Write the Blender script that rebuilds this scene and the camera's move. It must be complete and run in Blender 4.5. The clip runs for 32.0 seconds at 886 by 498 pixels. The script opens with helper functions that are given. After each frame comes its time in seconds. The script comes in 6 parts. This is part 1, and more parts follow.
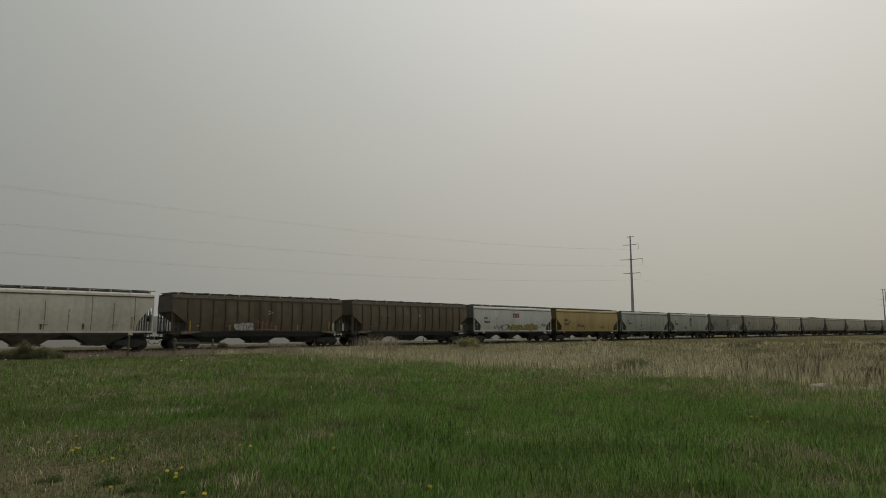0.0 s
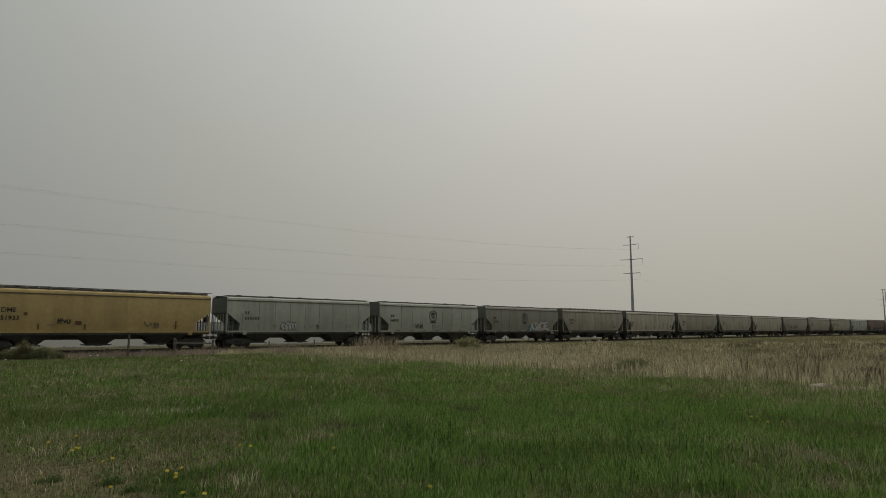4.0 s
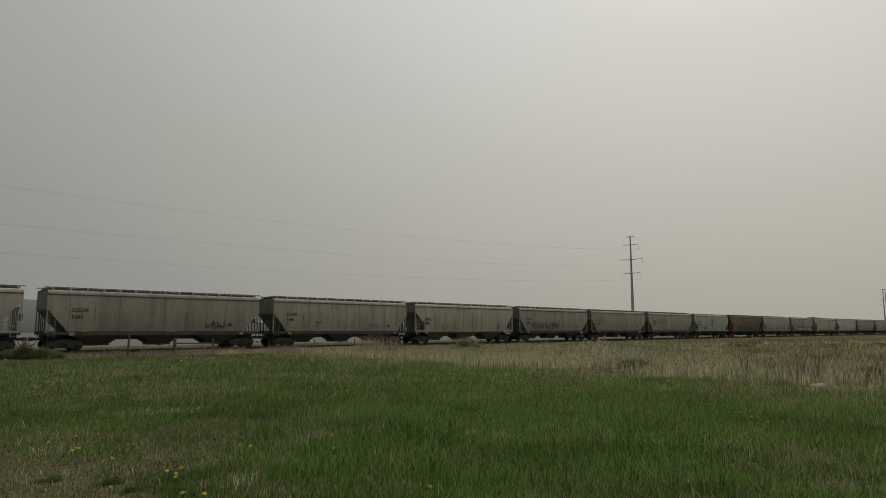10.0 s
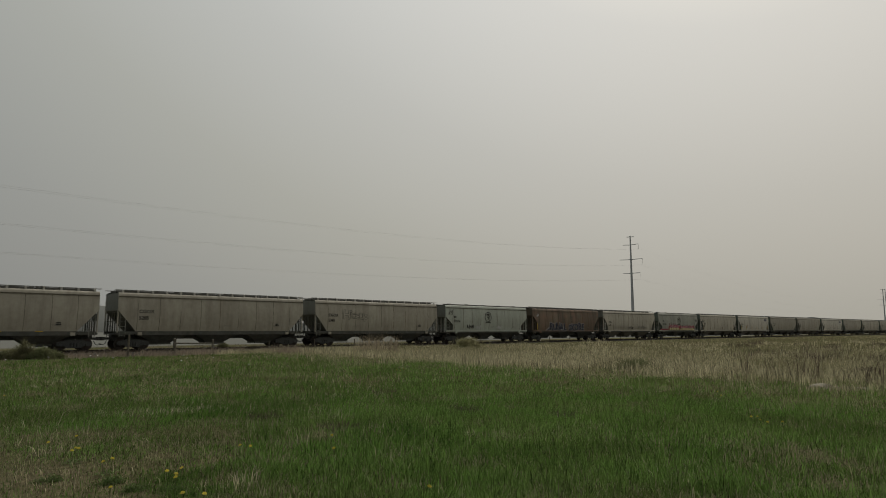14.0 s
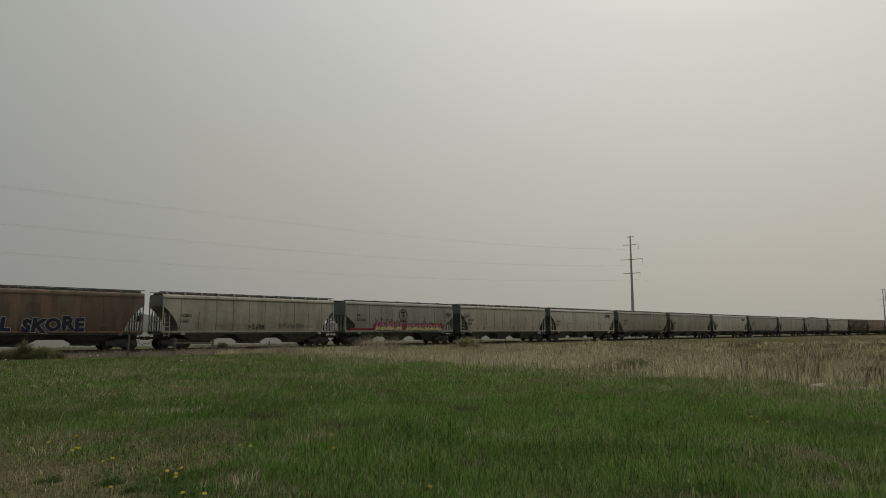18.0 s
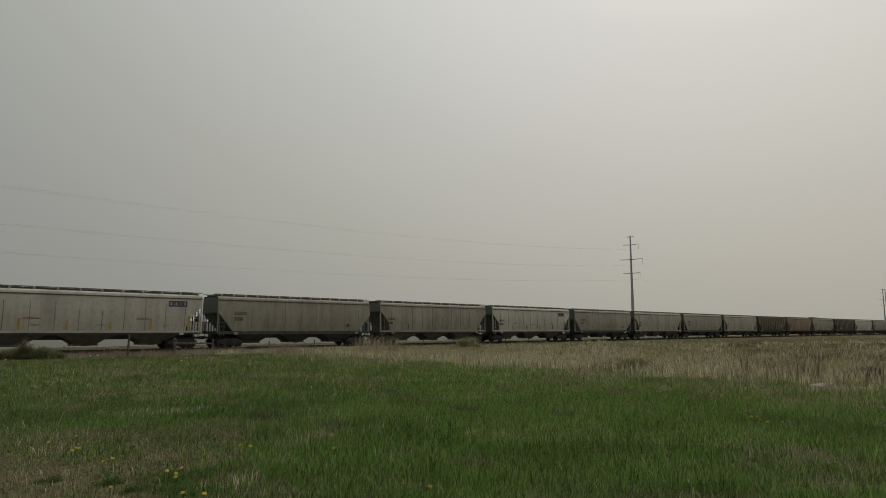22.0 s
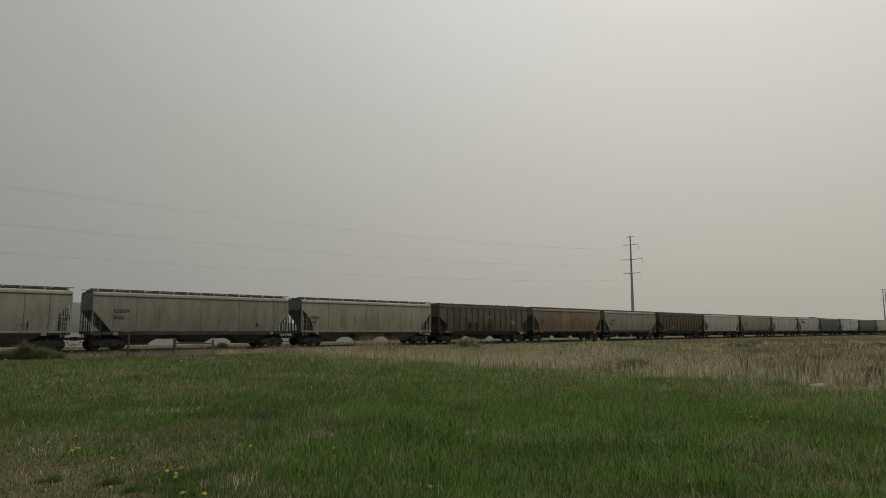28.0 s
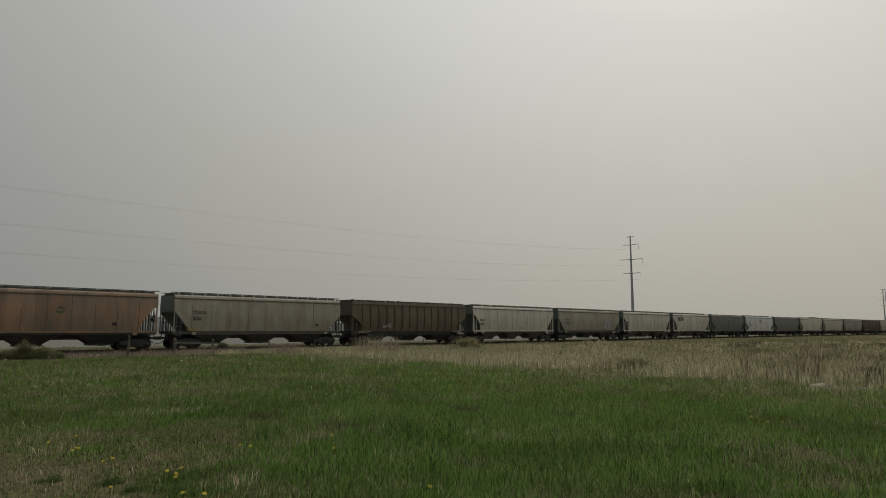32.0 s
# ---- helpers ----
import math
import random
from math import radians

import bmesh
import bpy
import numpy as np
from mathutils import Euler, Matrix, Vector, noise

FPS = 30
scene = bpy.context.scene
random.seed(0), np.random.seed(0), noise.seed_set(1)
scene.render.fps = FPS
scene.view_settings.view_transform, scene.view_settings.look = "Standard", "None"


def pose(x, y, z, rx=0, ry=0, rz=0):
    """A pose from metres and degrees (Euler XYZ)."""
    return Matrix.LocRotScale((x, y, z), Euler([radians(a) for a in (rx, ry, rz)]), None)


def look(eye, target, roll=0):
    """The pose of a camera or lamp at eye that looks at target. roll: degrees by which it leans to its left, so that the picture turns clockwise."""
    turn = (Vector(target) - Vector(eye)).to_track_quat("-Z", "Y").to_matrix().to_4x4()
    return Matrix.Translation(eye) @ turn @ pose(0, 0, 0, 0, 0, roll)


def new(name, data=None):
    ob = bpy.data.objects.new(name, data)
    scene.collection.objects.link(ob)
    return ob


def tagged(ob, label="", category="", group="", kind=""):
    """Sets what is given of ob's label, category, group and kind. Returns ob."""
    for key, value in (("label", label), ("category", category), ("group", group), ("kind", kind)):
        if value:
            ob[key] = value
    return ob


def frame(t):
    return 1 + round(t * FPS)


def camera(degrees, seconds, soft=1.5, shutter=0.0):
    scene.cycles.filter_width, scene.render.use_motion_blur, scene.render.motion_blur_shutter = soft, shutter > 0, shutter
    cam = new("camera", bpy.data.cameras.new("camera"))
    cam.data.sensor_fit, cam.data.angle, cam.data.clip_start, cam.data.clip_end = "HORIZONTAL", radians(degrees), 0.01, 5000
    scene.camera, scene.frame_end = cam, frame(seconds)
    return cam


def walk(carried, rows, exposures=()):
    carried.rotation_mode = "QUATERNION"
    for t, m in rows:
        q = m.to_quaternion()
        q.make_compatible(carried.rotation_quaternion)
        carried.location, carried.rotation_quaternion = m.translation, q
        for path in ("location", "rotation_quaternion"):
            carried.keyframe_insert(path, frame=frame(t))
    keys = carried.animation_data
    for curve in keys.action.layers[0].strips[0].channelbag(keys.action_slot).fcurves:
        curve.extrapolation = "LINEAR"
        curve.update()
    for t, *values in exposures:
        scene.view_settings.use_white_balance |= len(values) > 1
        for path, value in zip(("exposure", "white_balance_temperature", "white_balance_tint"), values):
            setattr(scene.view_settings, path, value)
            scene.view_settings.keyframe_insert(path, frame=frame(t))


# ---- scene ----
EYE = Vector((0.0, 0.0, 1.6))
HEADING, PITCH = radians(44.88), radians(7.25)
AHEAD = Vector((math.cos(HEADING), math.sin(HEADING), 0.0))
ASIDE = Vector((math.sin(HEADING), -math.cos(HEADING), 0.0))
cam = camera(70.0, 32.0, soft=0.95, shutter=0.08)
VIEW = look(EYE, EYE + AHEAD * math.cos(PITCH) + Vector((0, 0, math.sin(PITCH))))
walk(cam, [(0.0, VIEW), (32.0, VIEW)], exposures=[(0.0, 0.01), (14.0, 0.02), (32.0, 0.045)])


def plan(aside, ahead, z=0.0):
    """A place from metres to the right of and ahead of the camera's stand."""
    p = AHEAD * ahead + ASIDE * aside
    return Vector((p.x, p.y, z))


# ---- light: smoke-veiled daylight, the sun a wide glow high on the right ----
SUN_WAY = (ASIDE * math.sin(radians(30)) + AHEAD * math.cos(radians(30))) * math.cos(radians(55)) + Vector((0, 0, math.sin(radians(55))))
world = bpy.data.worlds.new("smoky_sky")
scene.world = world
world.use_nodes = True
wn, wl = world.node_tree.nodes, world.node_tree.links
wn.clear()
w_out, w_bg = wn.new("ShaderNodeOutputWorld"), wn.new("ShaderNodeBackground")
sky = wn.new("ShaderNodeTexSky")
sky.sky_type, sky.sun_disc, sky.sun_elevation = "NISHITA", False, radians(55)
sky.sun_rotation = math.atan2(SUN_WAY.x, SUN_WAY.y)
sky.air_density, sky.dust_density, sky.ozone_density = 2.0, 8.0, 1.0
coord = wn.new("ShaderNodeTexCoord")
near_sun = wn.new("ShaderNodeVectorMath")
near_sun.operation = "DOT_PRODUCT"
near_sun.inputs[1].default_value = SUN_WAY
half = wn.new("ShaderNodeMath")
half.operation, half.inputs[1].default_value, half.inputs[2].default_value = "MULTIPLY_ADD", 0.5, 0.5
smoke = wn.new("ShaderNodeValToRGB")
SMOKE = [(0.0, (0.245, 0.25, 0.238)), (0.62, (0.262, 0.264, 0.25)), (0.70, (0.318, 0.318, 0.298)), (0.785, (0.405, 0.40, 0.362)),
         (0.86, (0.51, 0.503, 0.47)), (0.93, (0.66, 0.647, 0.612)), (1.0, (1.05, 1.0, 0.9))]
while len(smoke.color_ramp.elements) < len(SMOKE):
    smoke.color_ramp.elements.new(0.5)
for e, (place, tone) in zip(smoke.color_ramp.elements, SMOKE):
    e.position, e.color = place, (*tone, 1)
veil = wn.new("ShaderNodeMix")
veil.data_type, veil.blend_type, veil.inputs["Factor"].default_value = "RGBA", "MIX", 0.94
dim = wn.new("ShaderNodeVectorMath")
dim.operation = "SCALE"
dim.inputs["Scale"].default_value = 0.06
wl.new(coord.outputs["Generated"], near_sun.inputs[0])
wl.new(near_sun.outputs["Value"], half.inputs[0])
wl.new(half.outputs[0], smoke.inputs["Fac"])
wl.new(sky.outputs[0], dim.inputs[0])
wl.new(dim.outputs[0], veil.inputs["A"])
wl.new(smoke.outputs[0], veil.inputs["B"])
lateral = wn.new("ShaderNodeVectorMath")
lateral.operation = "DOT_PRODUCT"
lateral.inputs[1].default_value = ASIDE * 0.8 - Vector((0, 0, 1.5))
warmth = wn.new("ShaderNodeMapRange")
warmth.inputs["From Min"].default_value, warmth.inputs["From Max"].default_value = -1.1, 0.5
tint = wn.new("ShaderNodeMix")
tint.data_type = "RGBA"
tint.inputs["A"].default_value, tint.inputs["B"].default_value = (0.972, 1.0, 1.018, 1), (0.99, 0.955, 0.908, 1)
tinted = wn.new("ShaderNodeMix")
tinted.data_type, tinted.blend_type, tinted.inputs["Factor"].default_value = "RGBA", "MULTIPLY", 1.0
wl.new(coord.outputs["Generated"], lateral.inputs[0])
wl.new(lateral.outputs["Value"], warmth.inputs["Value"])
wl.new(warmth.outputs[0], tint.inputs["Factor"])
wl.new(veil.outputs["Result"], tinted.inputs["A"])
wl.new(tint.outputs["Result"], tinted.inputs["B"])
wl.new(tinted.outputs["Result"], w_bg.inputs["Color"])
w_bg.inputs["Strength"].default_value = 1.0
wl.new(w_bg.outputs[0], w_out.inputs["Surface"])
sun = new("sun", bpy.data.lights.new("sun", "SUN"))
sun.data.energy, sun.data.angle, sun.data.color = 1.4, radians(25), (1.0, 0.93, 0.82)
sun.matrix_world = look(SUN_WAY * 100, (0, 0, 0))


# ---- materials ----
def material(name, tint, rough=0.7, metal=0.0, noise_at=6.0, mottle=0.25, bump=0.0, grime=0.0, grime_tint=(0.09, 0.075, 0.055),
             streak=0.0, tint_to=None, random_value=0.0, island=False, sheen=0.3):
    m = bpy.data.materials.new(name)
    m.use_nodes = True
    n, l = m.node_tree.nodes, m.node_tree.links
    b = n["Principled BSDF"]
    b.inputs["Roughness"].default_value, b.inputs["Metallic"].default_value = rough, metal
    b.inputs["Specular IOR Level"].default_value = sheen
    co = n.new("ShaderNodeTexCoord")
    info = n.new("ShaderNodeObjectInfo")
    shift = n.new("ShaderNodeVectorMath")
    shift.operation = "ADD"
    scl = n.new("ShaderNodeVectorMath")
    scl.operation = "SCALE"
    scl.inputs[0].default_value = (37.0, 11.0, 5.0)
    l.new(info.outputs["Random"], scl.inputs["Scale"])
    l.new(co.outputs["Object"], shift.inputs[0])
    l.new(scl.outputs[0], shift.inputs[1])
    nz = n.new("ShaderNodeTexNoise")
    nz.inputs["Scale"].default_value, nz.inputs["Detail"].default_value = noise_at, 5
    l.new(shift.outputs[0], nz.inputs["Vector"])
    mix = n.new("ShaderNodeMix")
    mix.data_type = "RGBA"
    far = tint_to or tuple(c * (1 - mottle) for c in tint)
    mix.inputs["A"].default_value, mix.inputs["B"].default_value = (*tint, 1), (*far, 1)
    ramp = n.new("ShaderNodeMapRange")
    ramp.inputs["From Min"].default_value, ramp.inputs["From Max"].default_value = 0.35, 0.68
    l.new(nz.outputs["Fac"], ramp.inputs["Value"])
    l.new(ramp.outputs[0], mix.inputs["Factor"])
    last = mix.outputs["Result"]
    if grime or streak:
        st = n.new("ShaderNodeMapping")
        st.inputs["Scale"].default_value = (1.0, 1.0, 0.16)
        l.new(shift.outputs[0], st.inputs["Vector"])
        n2 = n.new("ShaderNodeTexNoise")
        n2.inputs["Scale"].default_value, n2.inputs["Detail"].default_value, n2.inputs["Roughness"].default_value = 1.5, 6, 0.65
        l.new(st.outputs[0], n2.inputs["Vector"])
        r2 = n.new("ShaderNodeMapRange")
        r2.inputs["From Min"].default_value, r2.inputs["From Max"].default_value = 0.45, 0.74
        r2.inputs["To Max"].default_value = max(grime, streak)
        l.new(n2.outputs["Fac"], r2.inputs["Value"])
        mx = n.new("ShaderNodeMix")
        mx.data_type = "RGBA"
        mx.inputs["B"].default_value = (*grime_tint, 1)
        l.new(r2.outputs[0], mx.inputs["Factor"])
        l.new(last, mx.inputs["A"])
        last = mx.outputs["Result"]
        # broad dusty clouds
        n3 = n.new("ShaderNodeTexNoise")
        n3.inputs["Scale"].default_value, n3.inputs["Detail"].default_value = 0.45, 3
        l.new(shift.outputs[0], n3.inputs["Vector"])
        r3 = n.new("ShaderNodeMapRange")
        r3.inputs["From Min"].default_value, r3.inputs["From Max"].default_value, r3.inputs["To Max"].default_value = 0.4, 0.75, grime * 0.6
        l.new(n3.outputs["Fac"], r3.inputs["Value"])
        mz = n.new("ShaderNodeMix")
        mz.data_type = "RGBA"
        mz.inputs["B"].default_value = (0.2, 0.175, 0.14, 1)
        l.new(r3.outputs[0], mz.inputs["Factor"])
        l.new(last, mz.inputs["A"])
        last = mz.outputs["Result"]
    if random_value:
        hv = n.new("ShaderNodeHueSaturation")
        rr = n.new("ShaderNodeMapRange")
        rr.inputs["To Min"].default_value, rr.inputs["To Max"].default_value = 1 - random_value, 1 + random_value
        if island:
            geo = n.new("ShaderNodeNewGeometry")
            l.new(geo.outputs["Random Per Island"], rr.inputs["Value"])
        else:
            l.new(info.outputs["Random"], rr.inputs["Value"])
        l.new(rr.outputs[0], hv.inputs["Value"])
        l.new(last, hv.inputs["Color"])
        last = hv.outputs["Color"]
    l.new(last, b.inputs["Base Color"])
    if bump:
        bp = n.new("ShaderNodeBump")
        bp.inputs["Strength"].default_value, bp.inputs["Distance"].default_value = bump, 0.02
        l.new(nz.outputs["Fac"], bp.inputs["Height"])
        l.new(bp.outputs[0], b.inputs["Normal"])
    return m


def panelled(m, pitch=1.72, amount=0.07):
    """Lets neighbouring side panels of a car weather a little differently."""
    n, l = m.node_tree.nodes, m.node_tree.links
    b = n["Principled BSDF"]
    co, info = n.new("ShaderNodeTexCoord"), n.new("ShaderNodeObjectInfo")
    sep, snap, cell = n.new("ShaderNodeSeparateXYZ"), n.new("ShaderNodeMath"), n.new("ShaderNodeMath")
    snap.operation, snap.inputs[1].default_value = "DIVIDE", pitch
    cell.operation = "FLOOR"
    key = n.new("ShaderNodeCombineXYZ")
    white = n.new("ShaderNodeTexWhiteNoise")
    white.noise_dimensions = "3D"
    span, hv = n.new("ShaderNodeMapRange"), n.new("ShaderNodeHueSaturation")
    span.inputs["To Min"].default_value, span.inputs["To Max"].default_value = 1 - amount, 1 + amount
    l.new(co.outputs["Object"], sep.inputs[0])
    l.new(sep.outputs["X"], snap.inputs[0])
    l.new(snap.outputs[0], cell.inputs[0])
    l.new(cell.outputs[0], key.inputs["X"])
    l.new(info.outputs["Random"], key.inputs["Y"])
    l.new(key.outputs[0], white.inputs["Vector"])
    l.new(white.outputs["Value"], span.inputs["Value"])
    l.new(span.outputs[0], hv.inputs["Value"])
    l.new(b.inputs["Base Color"].links[0].from_socket, hv.inputs["Color"])
    l.new(hv.outputs["Color"], b.inputs["Base Color"])
    return m


def paint(name, tint, grime=0.35, **k):
    return panelled(material(name, tint, rough=0.6, noise_at=3.0, mottle=0.12, bump=0.03, grime=grime, random_value=0.06, **k))


PAINT = {
    "cream": paint("cream_grey_car_paint", (0.485, 0.455, 0.382), 0.42),
    "tan": paint("tan_grey_car_paint", (0.395, 0.37, 0.31), 0.44),
    "white": paint("white_car_paint", (0.65, 0.675, 0.65), 0.14),
    "pale": paint("pale_grey_car_paint", (0.61, 0.585, 0.515), 0.3),
    "bone": paint("bone_white_car_paint", (0.74, 0.71, 0.63), 0.22),
    "green_grey": paint("green_grey_car_paint", (0.42, 0.452, 0.40), 0.3),
    "mid_grey": paint("weathered_grey_car_paint", (0.295, 0.30, 0.262), 0.35),
    "ash_grey": paint("ash_grey_car_paint", (0.37, 0.38, 0.335), 0.3),
    "dark_grey": paint("dark_green_grey_car_paint", (0.16, 0.18, 0.16), 0.4),
    "brown": panelled(material("dull_brown_car_paint", (0.168, 0.139, 0.098), 0.65, noise_at=1.2, tint_to=(0.136, 0.11, 0.078), bump=0.03, grime=0.3, grime_tint=(0.07, 0.056, 0.042), streak=0.55, random_value=0.06), 1.2, 0.12),
    "umber": panelled(material("dusty_umber_car_paint", (0.21, 0.172, 0.122), 0.65, noise_at=1.2, tint_to=(0.17, 0.138, 0.098), bump=0.03, grime=0.3, grime_tint=(0.08, 0.064, 0.048), streak=0.55, random_value=0.06), 1.2, 0.12),
    "rust": panelled(material("dark_rust_car_paint", (0.215, 0.134, 0.096), 0.65, noise_at=0.8, tint_to=(0.152, 0.128, 0.094), bump=0.03, grime=0.45, grime_tint=(0.05, 0.042, 0.036), streak=0.9), 1.3, 0.2),
    "orange": panelled(material("faded_orange_rust_car_paint", (0.345, 0.22, 0.145), 0.65, noise_at=0.42, tint_to=(0.215, 0.195, 0.155), bump=0.03, grime=0.4, grime_tint=(0.12, 0.098, 0.08), streak=0.6), 1.72, 0.12),
    "yellow": paint("mustard_yellow_car_paint", (0.50, 0.385, 0.17), 0.22),
}
# End and roof paints: base darker than most sides, grime streaks over it.
END_PAINT = paint("dark_streaked_end_paint", (0.17, 0.18, 0.16), 0.5)
END_BROWN = paint("dark_brown_streaked_end_paint", (0.112, 0.092, 0.068), 0.5)
END_YELLOW = paint("dark_ochre_streaked_end_paint", (0.17, 0.13, 0.06), 0.5)
END_TEAL = paint("dark_green_streaked_end_paint", (0.125, 0.162, 0.145), 0.5)
# Dark steels lifted and cooled: haze before the underframes put into their colours.
BLACK_STEEL = material("hazed_grimy_black_steel", (0.07, 0.074, 0.071), 0.75, noise_at=4, mottle=0.4, grime=0.3)
BAY_GREY = material("dusty_tan_hopper_bay_paint", (0.19, 0.18, 0.152), 0.75, noise_at=2, mottle=0.35, grime=0.4)
BELLY_BLACK = material("hazed_black_belly_sill", (0.042, 0.047, 0.045), 0.8, noise_at=3, mottle=0.4)
UNDER_GREY = material("hazed_dusty_underframe", (0.092, 0.098, 0.09), 0.75, noise_at=3, mottle=0.4, grime=0.4)
TRUCK_STEEL = material("hazed_dusty_truck_casting", (0.078, 0.081, 0.078), 0.8, noise_at=9, mottle=0.4, bump=0.2)
WHEEL_STEEL = material("worn_wheel_steel", (0.065, 0.056, 0.05), 0.6, 0.4, noise_at=12, mottle=0.4)
PALE_STEEL = material("pale_painted_steel", (0.50, 0.49, 0.44), 0.6, noise_at=5, mottle=0.25)
GRATE_STEEL = material("galvanised_walkway_steel", (0.16, 0.155, 0.14), 0.6, 0.3, noise_at=8, mottle=0.3)
SEAM = material("dark_weld_seam", (0.14, 0.128, 0.1), 0.75, noise_at=3, mottle=0.5)
SEAM_PALE = material("dim_weld_seam", (0.25, 0.225, 0.18), 0.75, noise_at=3, mottle=0.5)
SEAM_RUST = material("rusty_weld_seam", (0.15, 0.10, 0.058), 0.8, noise_at=3, mottle=0.5)
YELLOW_MARK = material("yellow_reflector_stripe", (0.55, 0.38, 0.05), 0.5)
DUSTY_STEEL = material("dusty_tan_roof_steel", (0.25, 0.225, 0.18), 0.7, noise_at=5, mottle=0.35)
# Ribs' shading put into a darker brown; lost lettering uses it too.
DARK_RIB = material("rib_shade_and_letter_paint", (0.115, 0.092, 0.066), 0.7, noise_at=4, mottle=0.4)
STENCIL = material("washed_out_stencil_paint", (0.23, 0.22, 0.19), 0.7)
TEAL_INK = material("teal_spray_paint", (0.07, 0.22, 0.30), 0.6)
CRIMSON_INK = material("crimson_spray_paint", (0.34, 0.06, 0.075), 0.6)
INK = material("faded_black_lettering", (0.045, 0.043, 0.04), 0.7)
INK_GREY = material("faded_grey_lettering", (0.13, 0.125, 0.11), 0.7)
RED_INK = material("faded_red_emblem_paint", (0.29, 0.042, 0.055), 0.6)
BLUE_INK = material("faded_blue_emblem_paint", (0.10, 0.095, 0.15), 0.6)
WHITE_INK = material("white_spray_paint", (0.5, 0.5, 0.5), 0.6)
PINK_INK = material("pink_spray_paint", (0.5, 0.22, 0.26), 0.6)
CREAM_INK = material("cream_yellow_spray_paint", (0.66, 0.58, 0.3), 0.6)
OLIVE_INK = material("olive_yellow_spray_paint", (0.36, 0.32, 0.10), 0.6)
NAVY_INK = material("dark_blue_spray_paint", (0.025, 0.028, 0.05), 0.6)
FADED_GREEN = material("rubbed_green_emblem_paint", (0.17, 0.175, 0.11), 0.7, noise_at=4, mottle=0.5)
ROSE_INK = material("rose_spray_outline", (0.42, 0.22, 0.2), 0.6)


# ---- mesh tools ----
class Shape:
    def __init__(self):
        self.v, self.f = [], []

    def add(self, verts, faces):
        k = len(self.v)
        self.v += [tuple(p) for p in verts]
        self.f += [tuple(i + k for i in f) for f in faces]
        return self

    def box(self, x, y, z, sx, sy, sz, b=0.0):
        """A box by centre and size, with chamfered upright edges if b."""
        hx, hy, hz = sx / 2, sy / 2, sz / 2
        if not b:
            vs = [(x + i * hx, y + j * hy, z + k * hz) for k in (-1, 1) for i, j in ((-1, -1), (1, -1), (1, 1), (-1, 1))]
            return self.add(vs, [(3, 2, 1, 0), (4, 5, 6, 7), (0, 1, 5, 4), (1, 2, 6, 5), (2, 3, 7, 6), (3, 0, 4, 7)])
        ring = [(-hx + b, -hy), (hx - b, -hy), (hx, -hy + b), (hx, hy - b), (hx - b, hy), (-hx + b, hy), (-hx, hy - b), (-hx, -hy + b)]
        return self.prism([(x + p, y + q) for p, q in ring], z - hz, z + hz)

    def prism(self, ring, z0, z1):
        n = len(ring)
        vs = [(p, q, z0) for p, q in ring] + [(p, q, z1) for p, q in ring]
        return self.add(vs, [tuple(reversed(range(n))), tuple(range(n, 2 * n))] + [(i, (i + 1) % n, (i + 1) % n + n, i + n) for i in range(n)])

    def slab(self, outline, y0, y1):
        """An outline in x, z drawn through from y0 to y1."""
        n = len(outline)
        vs = [(p, y0, q) for p, q in outline] + [(p, y1, q) for p, q in outline]
        return self.add(vs, [tuple(range(n)), tuple(reversed(range(n, 2 * n)))] + [(i, i + n, (i + 1) % n + n, (i + 1) % n) for i in range(n)])

    def tube(self, a, b, r, n=6, r2=None):
        a, b = Vector(a), Vector(b)
        q = (b - a).to_track_quat("Z", "Y")
        r2 = r if r2 is None else r2
        vs = [a + q @ Vector((r * math.cos(2 * math.pi * i / n), r * math.sin(2 * math.pi * i / n), 0)) for i in range(n)]
        vs += [b + q @ Vector((r2 * math.cos(2 * math.pi * i / n), r2 * math.sin(2 * math.pi * i / n), 0)) for i in range(n)]
        return self.add(vs, [tuple(reversed(range(n))), tuple(range(n, 2 * n))] + [(i, (i + 1) % n, (i + 1) % n + n, i + n) for i in range(n)])

    def path(self, points, r, n=5):
        """One bent tube through the points."""
        pts = [Vector(p) for p in points]
        rows = []
        for i, p in enumerate(pts):
            q = (pts[min(i + 1, len(pts) - 1)] - pts[max(i - 1, 0)]).to_track_quat("Z", "Y")
            rows.append([p + q @ Vector((r * math.cos(2 * math.pi * k / n), r * math.sin(2 * math.pi * k / n), 0)) for k in range(n)])
        vs = [v for row in rows for v in row]
        fs = [(i * n + k, i * n + (k + 1) % n, (i + 1) * n + (k + 1) % n, (i + 1) * n + k) for i in range(len(rows) - 1) for k in range(n)]
        m = len(vs)
        return self.add(vs, fs + [tuple(reversed(range(n))), tuple(range(m - n, m))])

    def sheet(self, rows):
        """A sheet over rows of points; all rows have one length."""
        m = len(rows[0])
        vs = [p for row in rows for p in row]
        fs = [(i * m + j, i * m + j + 1, (i + 1) * m + j + 1, (i + 1) * m + j) for i in range(len(rows) - 1) for j in range(m - 1)]
        return self.add(vs, fs)

    def mesh(self, name, mat, smooth=False):
        me = bpy.data.meshes.new(name)
        me.from_pydata(self.v, [], self.f)
        me.materials.append(mat)
        if smooth:
            me.polygons.foreach_set("use_smooth", [True] * len(me.polygons))
        me.update()
        return me


MESHES = {}


